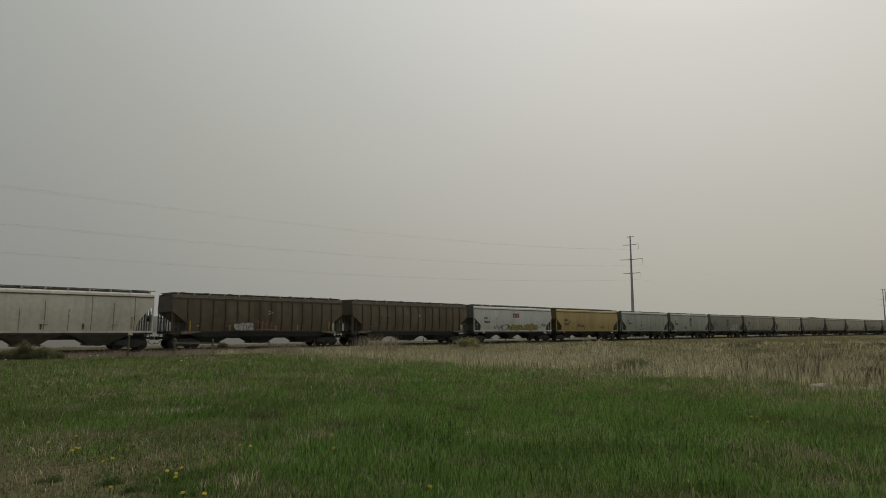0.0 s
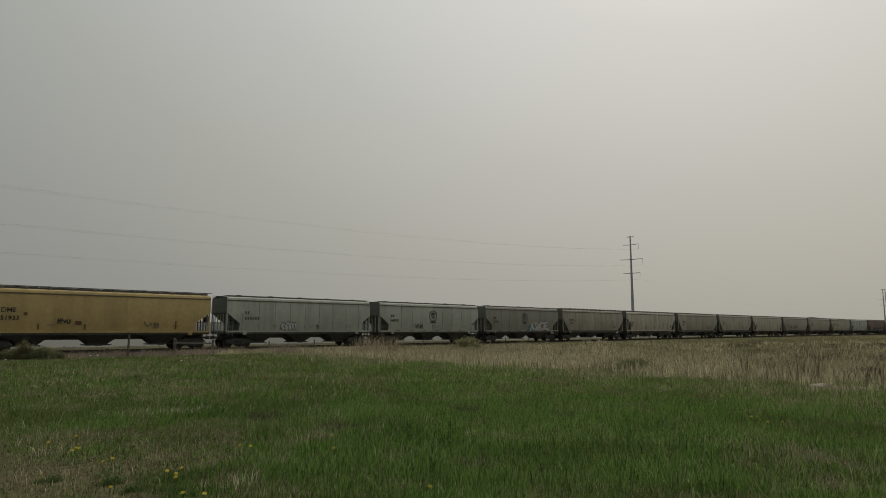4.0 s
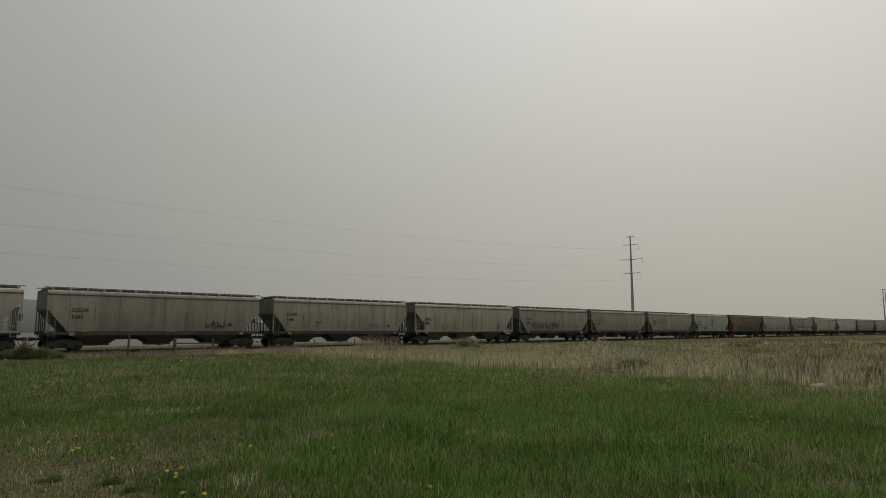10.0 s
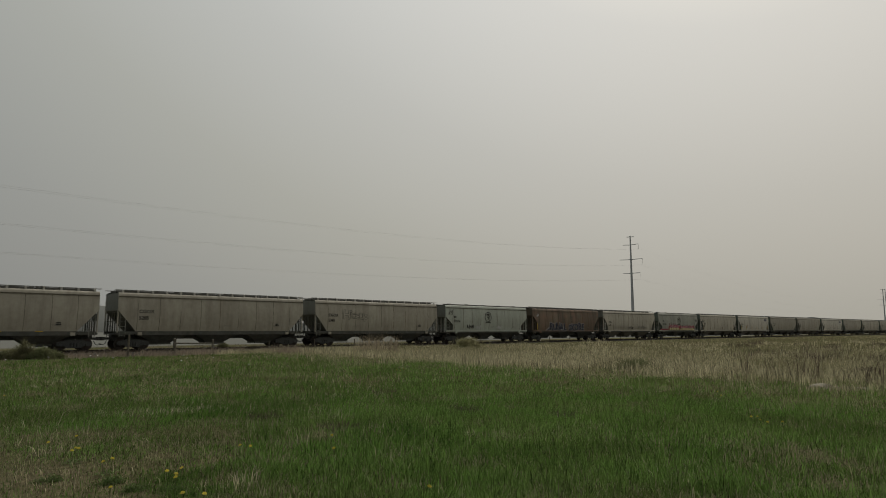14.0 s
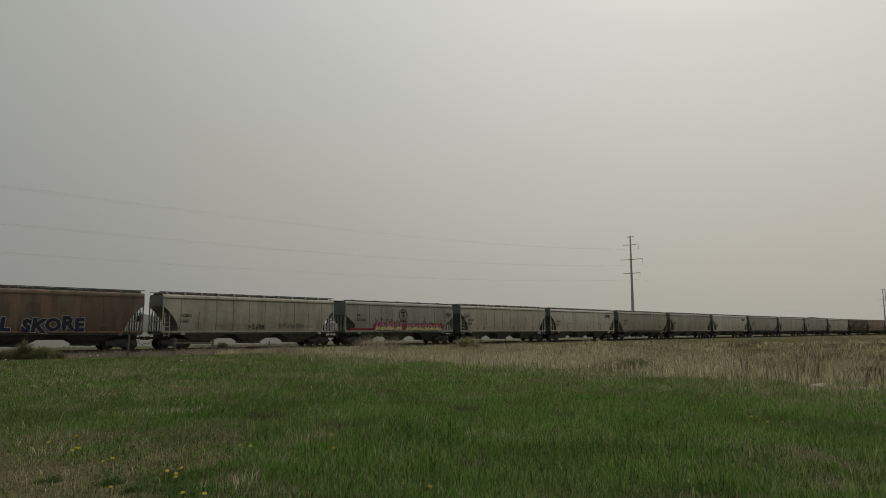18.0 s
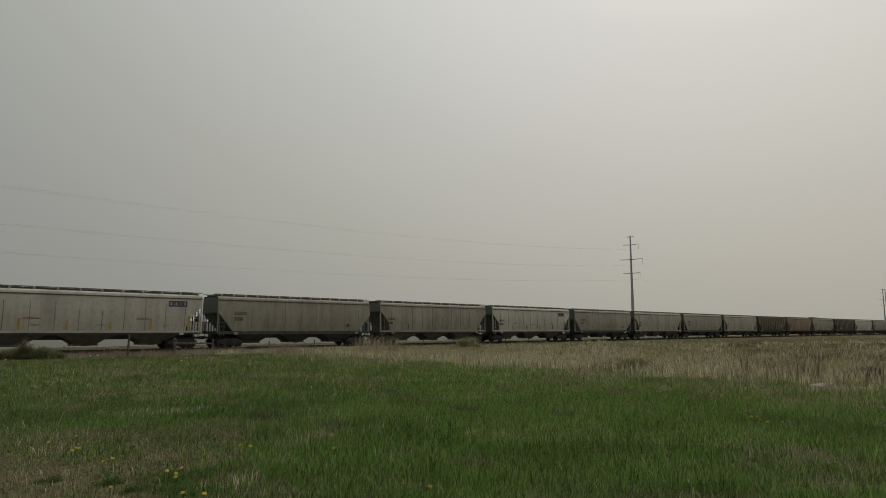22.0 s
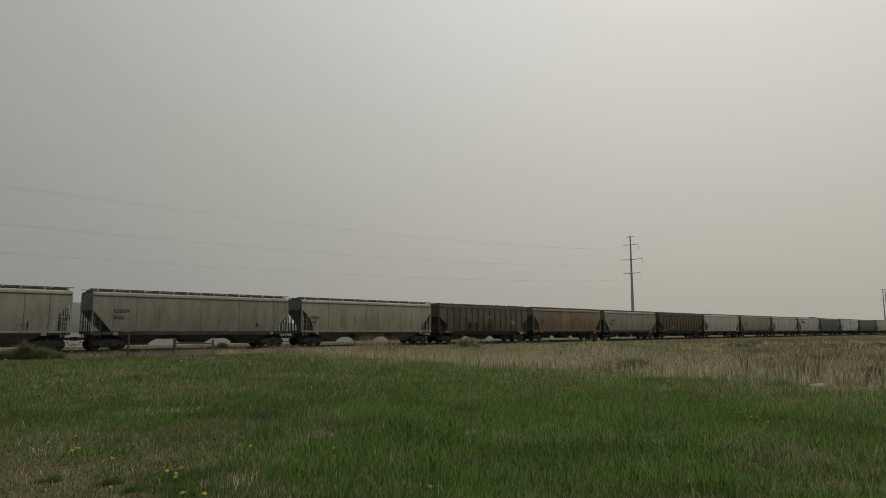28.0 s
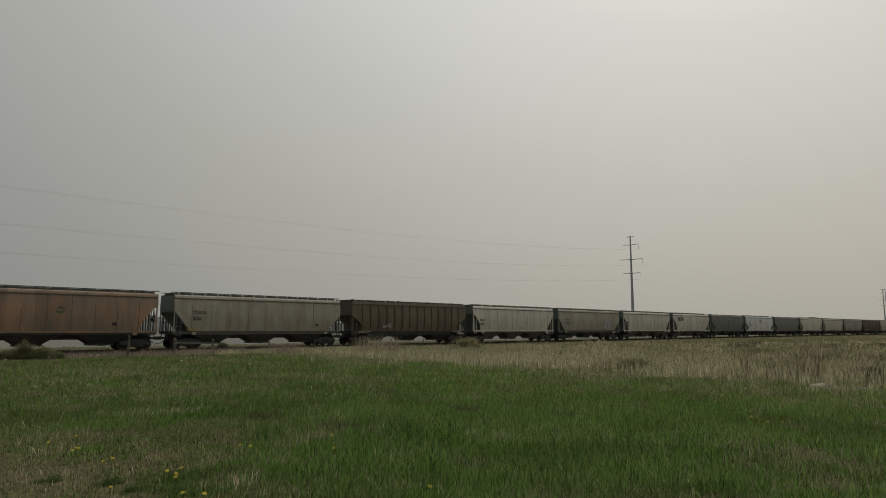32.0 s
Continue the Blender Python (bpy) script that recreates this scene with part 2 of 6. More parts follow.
def part(name, key, make, mat, parent, at=(0, 0, 0), label="", smooth=False, turn=None):
    """One mesh object under a thing or a part; alike parts share their mesh."""
    k = (name, key, mat.name)
    if k not in MESHES:
        got = make()
        MESHES[k] = got if isinstance(got, bpy.types.Mesh) else got.mesh(name, mat, smooth)
    ob = new(name, MESHES[k])
    ob.parent = parent
    ob.location = at
    if turn:
        ob.rotation_euler = turn
    if label:
        tagged(ob, label)
    return ob


def thing(name, at, label, category, group="", kind=""):
    ob = new(name)
    ob.empty_display_size = 0.2
    ob.location = at
    return tagged(ob, label, category, group, kind)


def solid(name, shape, mat, label, category, at=(0, 0, 0), group="", kind="", smooth=False):
    ob = new(name, shape.mesh(name, mat, smooth))
    ob.location = at
    return tagged(ob, label, category, group, kind)


# ---- the line of the track: straight past the camera, then a slight bend towards it ----
NEAR_SIDE, HALF_WIDTH, BEND_FROM, BEND = 53.7, 1.6, 78.0, 1.94e-4


def track(x, off=0.0, z=0.0):
    """Place and heading on the track's centre line at x along it."""
    d = max(0.0, x - BEND_FROM)
    y = NEAR_SIDE + HALF_WIDTH - BEND * d * d
    a = math.atan(-2 * BEND * d)
    return Vector((x - off * math.sin(a), y + off * math.cos(a), z)), a


# ---- ground, far land, track ----
def swell(x, y):
    """Height of the field: gentle swells, a rough edge towards the track."""
    h = 0.05 * noise.noise(Vector((x * 0.09, y * 0.09, 1.0))) + 0.025 * noise.noise(Vector((x * 0.45, y * 0.45, 4.0)))
    mid = track(x)[0].y
    d = abs(y - mid)
    h *= min(1.0, max(0.0, (d - 3.0) / 8.0))
    if d < 9.0 and y < mid:
        h -= 0.55 * min(1.0, (9.0 - d) / 4.0)
    elif y >= mid:
        h -= 0.5 if d < 2.5 else 0.12
    if y < mid:
        a, b = min(1.0, max(0.0, (y - 37.0) / 7.0)), min(1.0, max(0.0, (31.0 - x) / 8.0))
        h -= 0.32 * a * a * (3 - 2 * a) * b * min(1.0, max(0.0, (d - 2.0) / 7.0))
    elif d >= 16.0:
        h -= min(6.0, 0.012 * (d - 16.0))
    return h


def ground_material():
    m = material("meadow_soil_and_thatch", (0.075, 0.08, 0.035), 0.95, noise_at=0.55, tint_to=(0.13, 0.108, 0.07), bump=0.5, sheen=0.0)
    n, l = m.node_tree.nodes, m.node_tree.links
    b = n["Principled BSDF"]
    last = b.inputs["Base Color"].links[0].from_socket
    fine = n.new("ShaderNodeTexNoise")
    fine.inputs["Scale"].default_value, fine.inputs["Detail"].default_value = 9.0, 6
    co = n.new("ShaderNodeTexCoord")
    l.new(co.outputs["Object"], fine.inputs["Vector"])
    mx = n.new("ShaderNodeMix")
    mx.data_type, mx.blend_type = "RGBA", "MULTIPLY"
    mr = n.new("ShaderNodeMapRange")
    mr.inputs["From Min"].default_value, mr.inputs["From Max"].default_value = 0.3, 0.7
    mr.inputs["To Min"].default_value, mr.inputs["To Max"].default_value = 0.55, 1.35
    l.new(fine.outputs["Fac"], mr.inputs["Value"])
    mx.inputs["Factor"].default_value = 1.0
    l.new(last, mx.inputs["A"])
    l.new(mr.outputs[0], mx.inputs["B"])
    # pale dry ground beyond a line across the field and past the track, the haze over it put into its grey
    sep = n.new("ShaderNodeSeparateXYZ")
    l.new(co.outputs["Object"], sep.inputs[0])
    far = n.new("ShaderNodeMapRange")
    far.inputs["From Min"].default_value, far.inputs["From Max"].default_value = 66.0, 71.0
    l.new(sep.outputs["Y"], far.inputs["Value"])
    dry = n.new("ShaderNodeMix")
    dry.data_type = "RGBA"
    dry.inputs["B"].default_value = (0.152, 0.155, 0.142, 1)
    l.new(far.outputs[0], dry.inputs["Factor"])
    l.new(mx.outputs["Result"], dry.inputs["A"])
    l.new(dry.outputs["Result"], b.inputs["Base Color"])
    return m


def build_ground():
    def lines(lo, hi, near_lo, near_hi, step):
        out = list(np.arange(near_lo, near_hi + 0.01, step))
        grow, p = step, near_hi
        while p < hi:
            grow *= 1.35
            p = min(hi, p + grow)
            out.append(p)
        grow, p = step, near_lo
        while p > lo:
            grow *= 1.35
            p = max(lo, p - grow)
            out.insert(0, p)
        return out
    xs, ys = lines(-3000, 3000, -16, 130, 1.0), lines(-1500, 3000, -10, 74, 1.0)
    s = Shape()
    s.sheet([[(x, y, swell(x, y)) for x in xs] for y in ys])
    solid("ground", s, ground_material(), "flat prairie meadow of green and dry grass", "ground", kind="structure", smooth=True)


build_ground()

# The smoke haze over the hills is put into this pale grey base colour.
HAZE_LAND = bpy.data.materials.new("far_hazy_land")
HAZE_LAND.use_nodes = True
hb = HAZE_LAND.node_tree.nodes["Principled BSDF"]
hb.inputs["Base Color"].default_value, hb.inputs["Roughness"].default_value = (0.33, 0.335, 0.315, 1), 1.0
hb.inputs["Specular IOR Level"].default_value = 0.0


def build_hills():
    s, rows = Shape(), []
    for i in range(0, 121):
        a = radians(-75 + i * 1.25)
        d = 1900.0
        p = plan(d * math.sin(a), d * math.cos(a))
        deg = math.degrees(a)
        rise = 1.8 / (1 + math.exp((deg + 26.0) / 2.2)) + 0.55 + 0.18 * noise.noise(Vector((deg * 0.11, 0, 3)))
        rise += 0.4 * math.exp(-((deg - 30.2) / 1.3) ** 2)
        rows.append([(p.x, p.y, -30.0), (p.x, p.y, d * math.tan(radians(rise)) + 1.6), (p.x * 1.25, p.y * 1.25, -30.0)])
    s.sheet(rows)
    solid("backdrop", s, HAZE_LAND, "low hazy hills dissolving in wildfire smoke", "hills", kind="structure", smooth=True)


build_hills()

BALLAST = material("grey_brown_ballast", (0.09, 0.085, 0.077), 0.95, noise_at=14, mottle=0.55, bump=0.8)
RAIL_STEEL = material("brown_rail_steel", (0.055, 0.046, 0.04), 0.7, 0.2, noise_at=8, mottle=0.35)
RAIL_TOP = material("polished_rail_head", (0.42, 0.41, 0.39), 0.3, 0.9, noise_at=5, mottle=0.2)
TIE_WOOD = material("weathered_tie_timber", (0.10, 0.08, 0.062), 0.9, noise_at=5, mottle=0.5, island=True, random_value=0.3)


def build_track():
    xs = list(range(-120, 600, 6))
    bed = Shape()
    section = [(-3.6, -0.62), (-2.2, -0.24), (-1.5, -0.2), (1.5, -0.2), (2.2, -0.24), (3.6, -0.32)]
    bed.sheet([[track(x, o, z)[0] for o, z in section] for x in xs])
    rng = random.Random(4)
    for _ in range(5200):
        x, o = rng.uniform(0, 110), rng.uniform(-3.6, 2.0)
        z = -0.2 if abs(o) < 1.5 else -0.2 - (abs(o) - 1.5) * 0.19
        p, r = track(x, o, z)[0], rng.uniform(0.04, 0.09)
        k = [(p.x + r * rng.uniform(0.6, 1.2) * math.cos(q), p.y + r * math.sin(q), p.z - 0.02) for q in (0.3, 1.9, 3.6, 5.0)]
        bed.add(k + [(p.x, p.y, p.z + r * rng.uniform(0.6, 1.1))], [(0, 1, 4), (1, 2, 4), (2, 3, 4), (3, 0, 4)])
    solid("track_bed", bed, BALLAST, "grey-brown ballast bed under the railway track", "track bed", kind="structure")
    ties = Shape()
    for i in range(-60, 900):
        p, a = track(i * 0.52, 0, -0.2)
        c, sn = math.cos(a), math.sin(a)
        vs = [(p.x + u * c - v * sn, p.y + u * sn + v * c, p.z + w) for w in (-0.1, 0.04) for u, v in ((-0.11, -1.3), (0.11, -1.3), (0.11, 1.3), (-0.11, 1.3))]
        ties.add(vs, [(4, 5, 6, 7), (0, 1, 5, 4), (1, 2, 6, 5), (2, 3, 7, 6), (3, 0, 4, 7)])
    root = thing("railway_track", (0, 0, 0), "single railway track of brown steel rails on timber ties", "railway track", kind="structure")
    ob = new("ties", ties.mesh("ties", TIE_WOOD))
    ob.parent = root
    tagged(ob, "weathered timber ties", kind="stuff")
    for off in (-0.755, 0.755):
        rail = Shape()
        prof = [(-0.07, -0.16), (-0.07, -0.14), (-0.012, -0.12), (-0.012, -0.045), (-0.035, -0.03), (-0.035, -0.002), (0.035, -0.002), (0.035, -0.03),
                (0.012, -0.045), (0.012, -0.12), (0.07, -0.14), (0.07, -0.16)]
        rail.sheet([[track(x, off + o, z)[0] for o, z in prof] for x in xs])
        ob = new("rail", rail.mesh("rail", RAIL_STEEL))
        ob.parent = root
        head = Shape()
        head.sheet([[track(x, off + o, 0.0)[0] for o in (-0.03, 0.03)] for x in xs])
        hd = new("rail_head", head.mesh("rail_head", RAIL_TOP))
        hd.parent = ob
        tagged(hd, "polished running surface")


build_track()


# ---- hopper cars ----
SILL, EAVE = 1.46, 4.32


def bulge(z):
    """Half the body's width at height z."""
    pts = [(1.3, 1.42), (1.46, 1.45), (1.8, 1.515), (2.2, 1.565), (2.6, 1.592), (2.9, 1.6), (3.3, 1.59), (3.7, 1.558), (4.05, 1.525), (4.22, 1.505), (4.32, 1.488), (4.40, 1.468), (4.51, 1.43), (4.54, 1.33)]
    for (a, p), (b, q) in zip(pts, pts[1:]):
        if z <= b:
            return p + (q - p) * max(0.0, (z - a)) / (b - a)
    return pts[-1][1]


def cut(style, z):
    """How far the side sheet is cut back from the car's end at height z."""
    if style == "round":
        return max(0.0, 1.38 * (1 - max(0.0, (z - SILL) / 2.1) ** 1.85))
    if style == "slope":
        return max(0.0, 1.45 * (1 - (z - SILL) / 1.65))
    return 1.25 if z < 2.15 else max(0.0, 1.25 * (3.1 - z) / 0.95)


LEVELS = {"round": [1.46, 1.6, 1.8, 2.05, 2.3, 2.6, 2.9, 3.1, 3.25, 3.4, 3.56, 3.7, 4.05, 4.32], "slope": [1.46, 1.65, 1.9, 2.2, 2.6, 2.9, 3.11, 3.4, 3.7, 4.05, 4.32],
          "kink": [1.46, 1.65, 1.9, 2.15, 2.16, 2.6, 2.9, 3.1, 3.4, 3.7, 4.05, 4.32]}


def side_sheet(style, h):
    s = Shape()
    n = 13
    rows = []
    for z in LEVELS[style] + [4.40, 4.51, 4.54]:
        a = h - cut(style, z)
        rows.append([(-a + 2 * a * i / (n - 1), -bulge(z), z) for i in range(n)])
    s.sheet(rows)
    back = [[(x, y + 0.03, z) for x, y, z in row] for row in reversed(rows)]
    s.sheet(back)
    for end in (0, -1):
        s.sheet([[r[end], (r[end][0], r[end][1] + 0.03, r[end][2])] for r in rows])
    return s


def end_sheet(style, h):
    """The upper bulkhead and the slope sheet under it, from side to side."""
    s = Shape()
    prof = [(h - cut(style, z) - 0.03, z) for z in LEVELS[style] + [4.40, 4.51]]
    rows = [[(x, -bulge(z) + 0.035, z), (x, 0, z), (x, bulge(z) - 0.035, z)] for x, z in prof]
    s.sheet(rows)
    s.sheet([[(x - 0.02, y, z) for x, y, z in r] for r in reversed(rows)])
    return s


def roof_sheet(h):
    s = Shape()
    s.sheet([[(-h, y, z), (h, y, z)] for y, z in ((-1.285, 4.53), (-0.6, 4.58), (0, 4.6), (0.6, 4.58), (1.285, 4.53))])
    s.sheet([[(h, y, z), (-h, y, z)] for y, z in ((-1.27, 4.48), (0, 4.54), (1.27, 4.48))])
    return s


def seam(width, proud, top):
    s = Shape()
    zs = [z for z in (1.52, 1.8, 2.2, 2.6, 2.9, 3.3, 3.7, 4.05) if z < top - 0.05] + [top]
    a, b = -width / 2, width / 2
    out = [[(a, -bulge(z) + 0.01, z), (a, -bulge(z) - proud, z), (b, -bulge(z) - proud, z), (b, -bulge(z) + 0.01, z)] for z in zs]
    s.sheet(out)
    s.add(out[0], [(0, 1, 2, 3)])
    s.add(out[-1], [(3, 2, 1, 0)])
    return s


def hopper_bay(inner, outer, slim):
    """A bay tapering to its outlet; inner and outer: reach along the car at the top."""
    s = Shape()
    rows = [(1.47, -inner, outer, 1.44), (1.34, -inner, outer, 1.42), (1.26, -inner + 0.12, outer - 0.1, 1.36), (0.80, -1.25 * slim, 1.25 * slim, 0.98), (0.5, -0.85 * slim, 0.85 * slim, 0.66),
            (0.44, -0.85 * slim, 0.85 * slim, 0.66)]
    rings = [[(a, -w, z), (b, -w, z), (b, w, z), (a, w, z), (a, -w, z)] for z, a, b, w in rows]
    s.sheet(rings)
    return s.add(rings[-1][:4], [(0, 1, 2, 3)])


def outlet_gate():
    s = Shape()
    s.box(0, 0, 0.40, 1.75, 1.5, 0.09)
    s.box(0, -0.72, 0.42, 0.5, 0.12, 0.2)
    s.tube((-0.95, -0.66, 0.42), (0.95, -0.66, 0.42), 0.035)
    return s


def side_frame():
    s = Shape()
    s.slab([(-1.22, 0.62), (-1.2, 0.38), (-0.98, 0.33), (-0.72, 0.36), (-0.45, 0.2), (0.45, 0.2), (0.72, 0.36), (0.98, 0.33), (1.2, 0.38), (1.22, 0.62),
            (0.9, 0.7), (0.45, 0.83), (-0.45, 0.83), (-0.9, 0.7)], -0.09, 0.09)
    for x in (-0.89, 0.89):
        s.tube((x, -0.17, 0.457), (x, 0.05, 0.457), 0.13, 8)
    for x in (-0.2, 0, 0.2):
        s.tube((x, -0.14, 0.3), (x, -0.14, 0.58), 0.07, 6)
    return s


def wheelset():
    s = Shape()
    for y in (-0.75, 0.75):
        o = 0.07 if y > 0 else -0.07
        s.tube((0, y - o, 0), (0, y + o, 0), 0.457, 16)
        s.tube((0, y - o, 0), (0, y - o * 1.4, 0), 0.485, 16)
        s.tube((0, y + o, 0), (0, y + o * 1.5, 0), 0.17, 8)
        for k in range(3):
            q = k * 2.094
            s.tube((0.27 * math.cos(q), y + o * 0.9, 0.27 * math.sin(q)), (0.27 * math.cos(q), y + o * 1.2, 0.27 * math.sin(q)), 0.05, 5)
    s.tube((0, -0.98, 0), (0, 0.98, 0), 0.085, 8)
    return s


def ladder(top, low=1.0, width=0.42):
    s = Shape()
    for x in (0, width):
        s.box(x, 0, (top + low) / 2, 0.05, 0.05, top - low)
    for i in range(int((top - low) / 0.36)):
        s.tube((0, -0.02, low + 0.12 + i * 0.36), (width, -0.02, low + 0.12 + i * 0.36), 0.018, 5)
    return s


def coupler():
    s = Shape()
    s.box(0.1, 0, 0.88, 0.75, 0.16, 0.18)
    s.box(0.56, 0.03, 0.88, 0.3, 0.34, 0.28, 0.06)
    s.box(-0.25, 0, 0.88, 0.14, 0.6, 0.4)
    s.tube((0.1, -1.3, 0.98), (0.1, 0.1, 0.95), 0.02, 5)
    return s


def hose():
    s = Shape()
    s.path([(0, 0, 0.72), (0.1, 0, 0.5), (0.28, 0.02, 0.38), (0.46, 0.06, 0.4), (0.6, 0.1, 0.5)], 0.028, 5)
    return s


def brake_wheel():
    s = Shape()
    pts = [(0, 0.28 * math.cos(i * math.pi / 6), 0.28 * math.sin(i * math.pi / 6)) for i in range(13)]
    s.path(pts, 0.022, 5)
    for i in range(0, 12, 3):
        s.tube((0, 0, 0), pts[i], 0.016, 4)
    s.tube((-0.22, 0, 0), (0.03, 0, 0), 0.06, 7)
    s.box(-0.15, 0, -0.05, 0.16, 0.34, 0.44)
    return s


def lettering(text, size, mat, heavy=0.0, shear=0.0):
    """Text as a flat mesh in the x, z plane that faces -y, its lower left corner at the origin."""
    cu = bpy.data.curves.new("lettering", "FONT")
    cu.body, cu.size, cu.offset, cu.shear, cu.extrude, cu.resolution_u = text, size, heavy, shear, 0.004, 3
    ob = bpy.data.objects.new("lettering", cu)
    me = bpy.data.meshes.new_from_object(ob)
    bpy.data.objects.remove(ob)
    me.transform(Matrix.Rotation(radians(90), 4, "X"))
    me.materials.clear()
    me.materials.append(mat)
    return me


def bars(spec):
    """Plain bars in the x, z plane: x, z, width, height each."""
    s = Shape()
    for x, z, w, h in spec:
        s.box(x + w / 2, 0, z + h / 2, w, 0.012, h)
    return s


def hoop(s, ring, inward, y=0.006):
    """A flat band along a closed outline in x, z; inward: its breadth as a share of the way to the middle."""
    n = len(ring)
    cx, cz = sum(p[0] for p in ring) / n, sum(p[1] for p in ring) / n
    inner = [(x + (cx - x) * inward, z + (cz - z) * inward) for x, z in ring]
    for k in range(n):
        a, b, c, d = ring[k], ring[(k + 1) % n], inner[(k + 1) % n], inner[k]
        s.add([(a[0], -y, a[1]), (b[0], -y, b[1]), (c[0], -y, c[1]), (d[0], -y, d[1])], [(0, 1, 2, 3)])
    return s


def ring_emblem(r):
    s = Shape()
    for rr, wd in ((r, 0.13), (r * 0.8, 0.05)):
        hoop(s, [(rr * math.cos(2 * math.pi * i / 28), rr * math.sin(2 * math.pi * i / 28)) for i in range(28)], wd)
    hoop(s, [(-r * 0.4, r * 0.2), (r * 0.4, r * 0.2), (r * 0.38, -r * 0.3), (0, -r * 0.58), (-r * 0.38, -r * 0.3)], 0.2)
    s.slab([(-r * 0.5, r * 0.3), (-r * 0.42, r * 0.5), (-r * 0.1, r * 0.62), (r * 0.3, r * 0.55), (r * 0.5, r * 0.32), (r * 0.2, r * 0.26)], -0.006, 0.006)
    s.slab([(-r * 0.16, -r * 0.28), (-r * 0.18, -r * 0.08), (0, r * 0.1), (r * 0.18, -r * 0.08), (r * 0.16, -r * 0.28)], -0.006, 0.006)
    s.slab([(-r * 0.72, -r * 1.16), (-r * 0.78, -r * 0.98), (0, -r * 1.02), (r * 0.78, -r * 0.98), (r * 0.72, -r * 1.16), (0, -r * 1.18)], -0.006, 0.006)
    return s


def scrawl(seed, i, width, height, letters, stroke):
    """One of a row of unreadable spray-painted loops and strokes."""
    rng, s = random.Random(seed * 100 + i), Shape()
    step = width / letters
    cx = (i + 0.5) * step
    pts = [(cx + rng.uniform(-0.55, 0.55) * step, rng.uniform(0, 1) * height) for _ in range(4)]
    pts += [(pts[0][0] + rng.uniform(-0.2, 0.2) * step, rng.uniform(0, 1) * height)]
    left, right = [], []
    for k, (a, b) in enumerate(pts):
        (c, d), (e, f) = pts[max(0, k - 1)], pts[min(len(pts) - 1, k + 1)]
        ln = math.hypot(e - c, f - d) or 1
        u, v = -(f - d) / ln * stroke / 2, (e - c) / ln * stroke / 2
        y = -0.006 - 0.0015 * k - 0.0004 * i
        left.append((a - u, y, b - v))
        right.append((a + u, y, b + v))
    return s.sheet([left, right])


def blob(seed, i, width, height, letters, spike=0.25):
    """One of a row of swollen letter-like shapes with uneven outlines."""
    rng, s = random.Random(seed * 100 + i), Shape()
    step = width / letters
    cx, cz, n = (i + 0.5) * step, height * 0.5, 14
    ring = []
    for k in range(n):
        q = 2 * math.pi * k / n
        r = rng.uniform(1 - spike, 1 + spike)
        ring.append((cx + 0.62 * step * r * math.cos(q), cz + 0.5 * height * r * math.sin(q)))
    y = -0.005 - 0.002 * (i % 3)
    return s.add([(x, y, z) for x, z in ring] + [(cx, y, cz)], [(k, (k + 1) % n, n) for k in range(n)])


def letter_form(seed, i, style):
    """The outline of one unreadable painted form in a unit square."""
    rg = random.Random(seed * 77 + i)
    if style == "bubble":
        ring, a, b, wide = [], rg.uniform(0, 6.28), rg.uniform(0, 6.28), rg.uniform(0.46, 0.66)
        for k in range(18):
            q = 2 * math.pi * k / 18
            c, d = math.cos(q), math.sin(q)
            m = max(abs(c), abs(d)) ** -0.6 * (1 + 0.13 * math.sin(2 * q + a) + 0.1 * math.sin(3 * q + b))
            ring.append((0.5 + wide * c * m, 0.5 + 0.47 * d * m))
        return ring
    u = rg.uniform
    return [(u(-0.3, -0.12), u(-0.04, 0.02)), (0.22, u(0.0, 0.08)), (0.5, u(0.1, 0.2)), (0.72, 0.02), (u(1.15, 1.4), u(-0.06, 0.0)), (0.98, u(0.2, 0.3)), (1.0, u(0.5, 0.6)), (u(1.08, 1.25), u(0.9, 1.2)),
            (u(0.75, 0.85), u(0.72, 0.82)), (0.55, u(0.62, 0.72)), (u(0.32, 0.42), u(0.85, 1.0)), (u(-0.15, 0.05), u(1.0, 1.3)), (0.08, u(0.6, 0.7)), (u(-0.04, 0.06), u(0.3, 0.4))]


def clipped(ring, low, high):
    """The outline between two heights."""
    for level, keep in ((low, 1), (high, -1)):
        out = []
        for (ax, az), (bx, bz) in zip(ring, ring[1:] + ring[:1]):
            ina, inb = (az - level) * keep >= 0, (bz - level) * keep >= 0
            if ina:
                out.append((ax, az))
            if ina != inb:
                k = (level - az) / (bz - az)
                out.append((ax + (bx - ax) * k, level))
        ring = out
    return ring


def form_fill(ring, width, height, low, high, grow=1.0):
    ring = [(0.5 + (x - 0.5) * grow, 0.5 + (z - 0.5) * grow) for x, z in ring]
    pts = clipped(ring, low, high)
    return Shape().slab([(x * width, z * height) for x, z in pts], -0.002, 0.004)


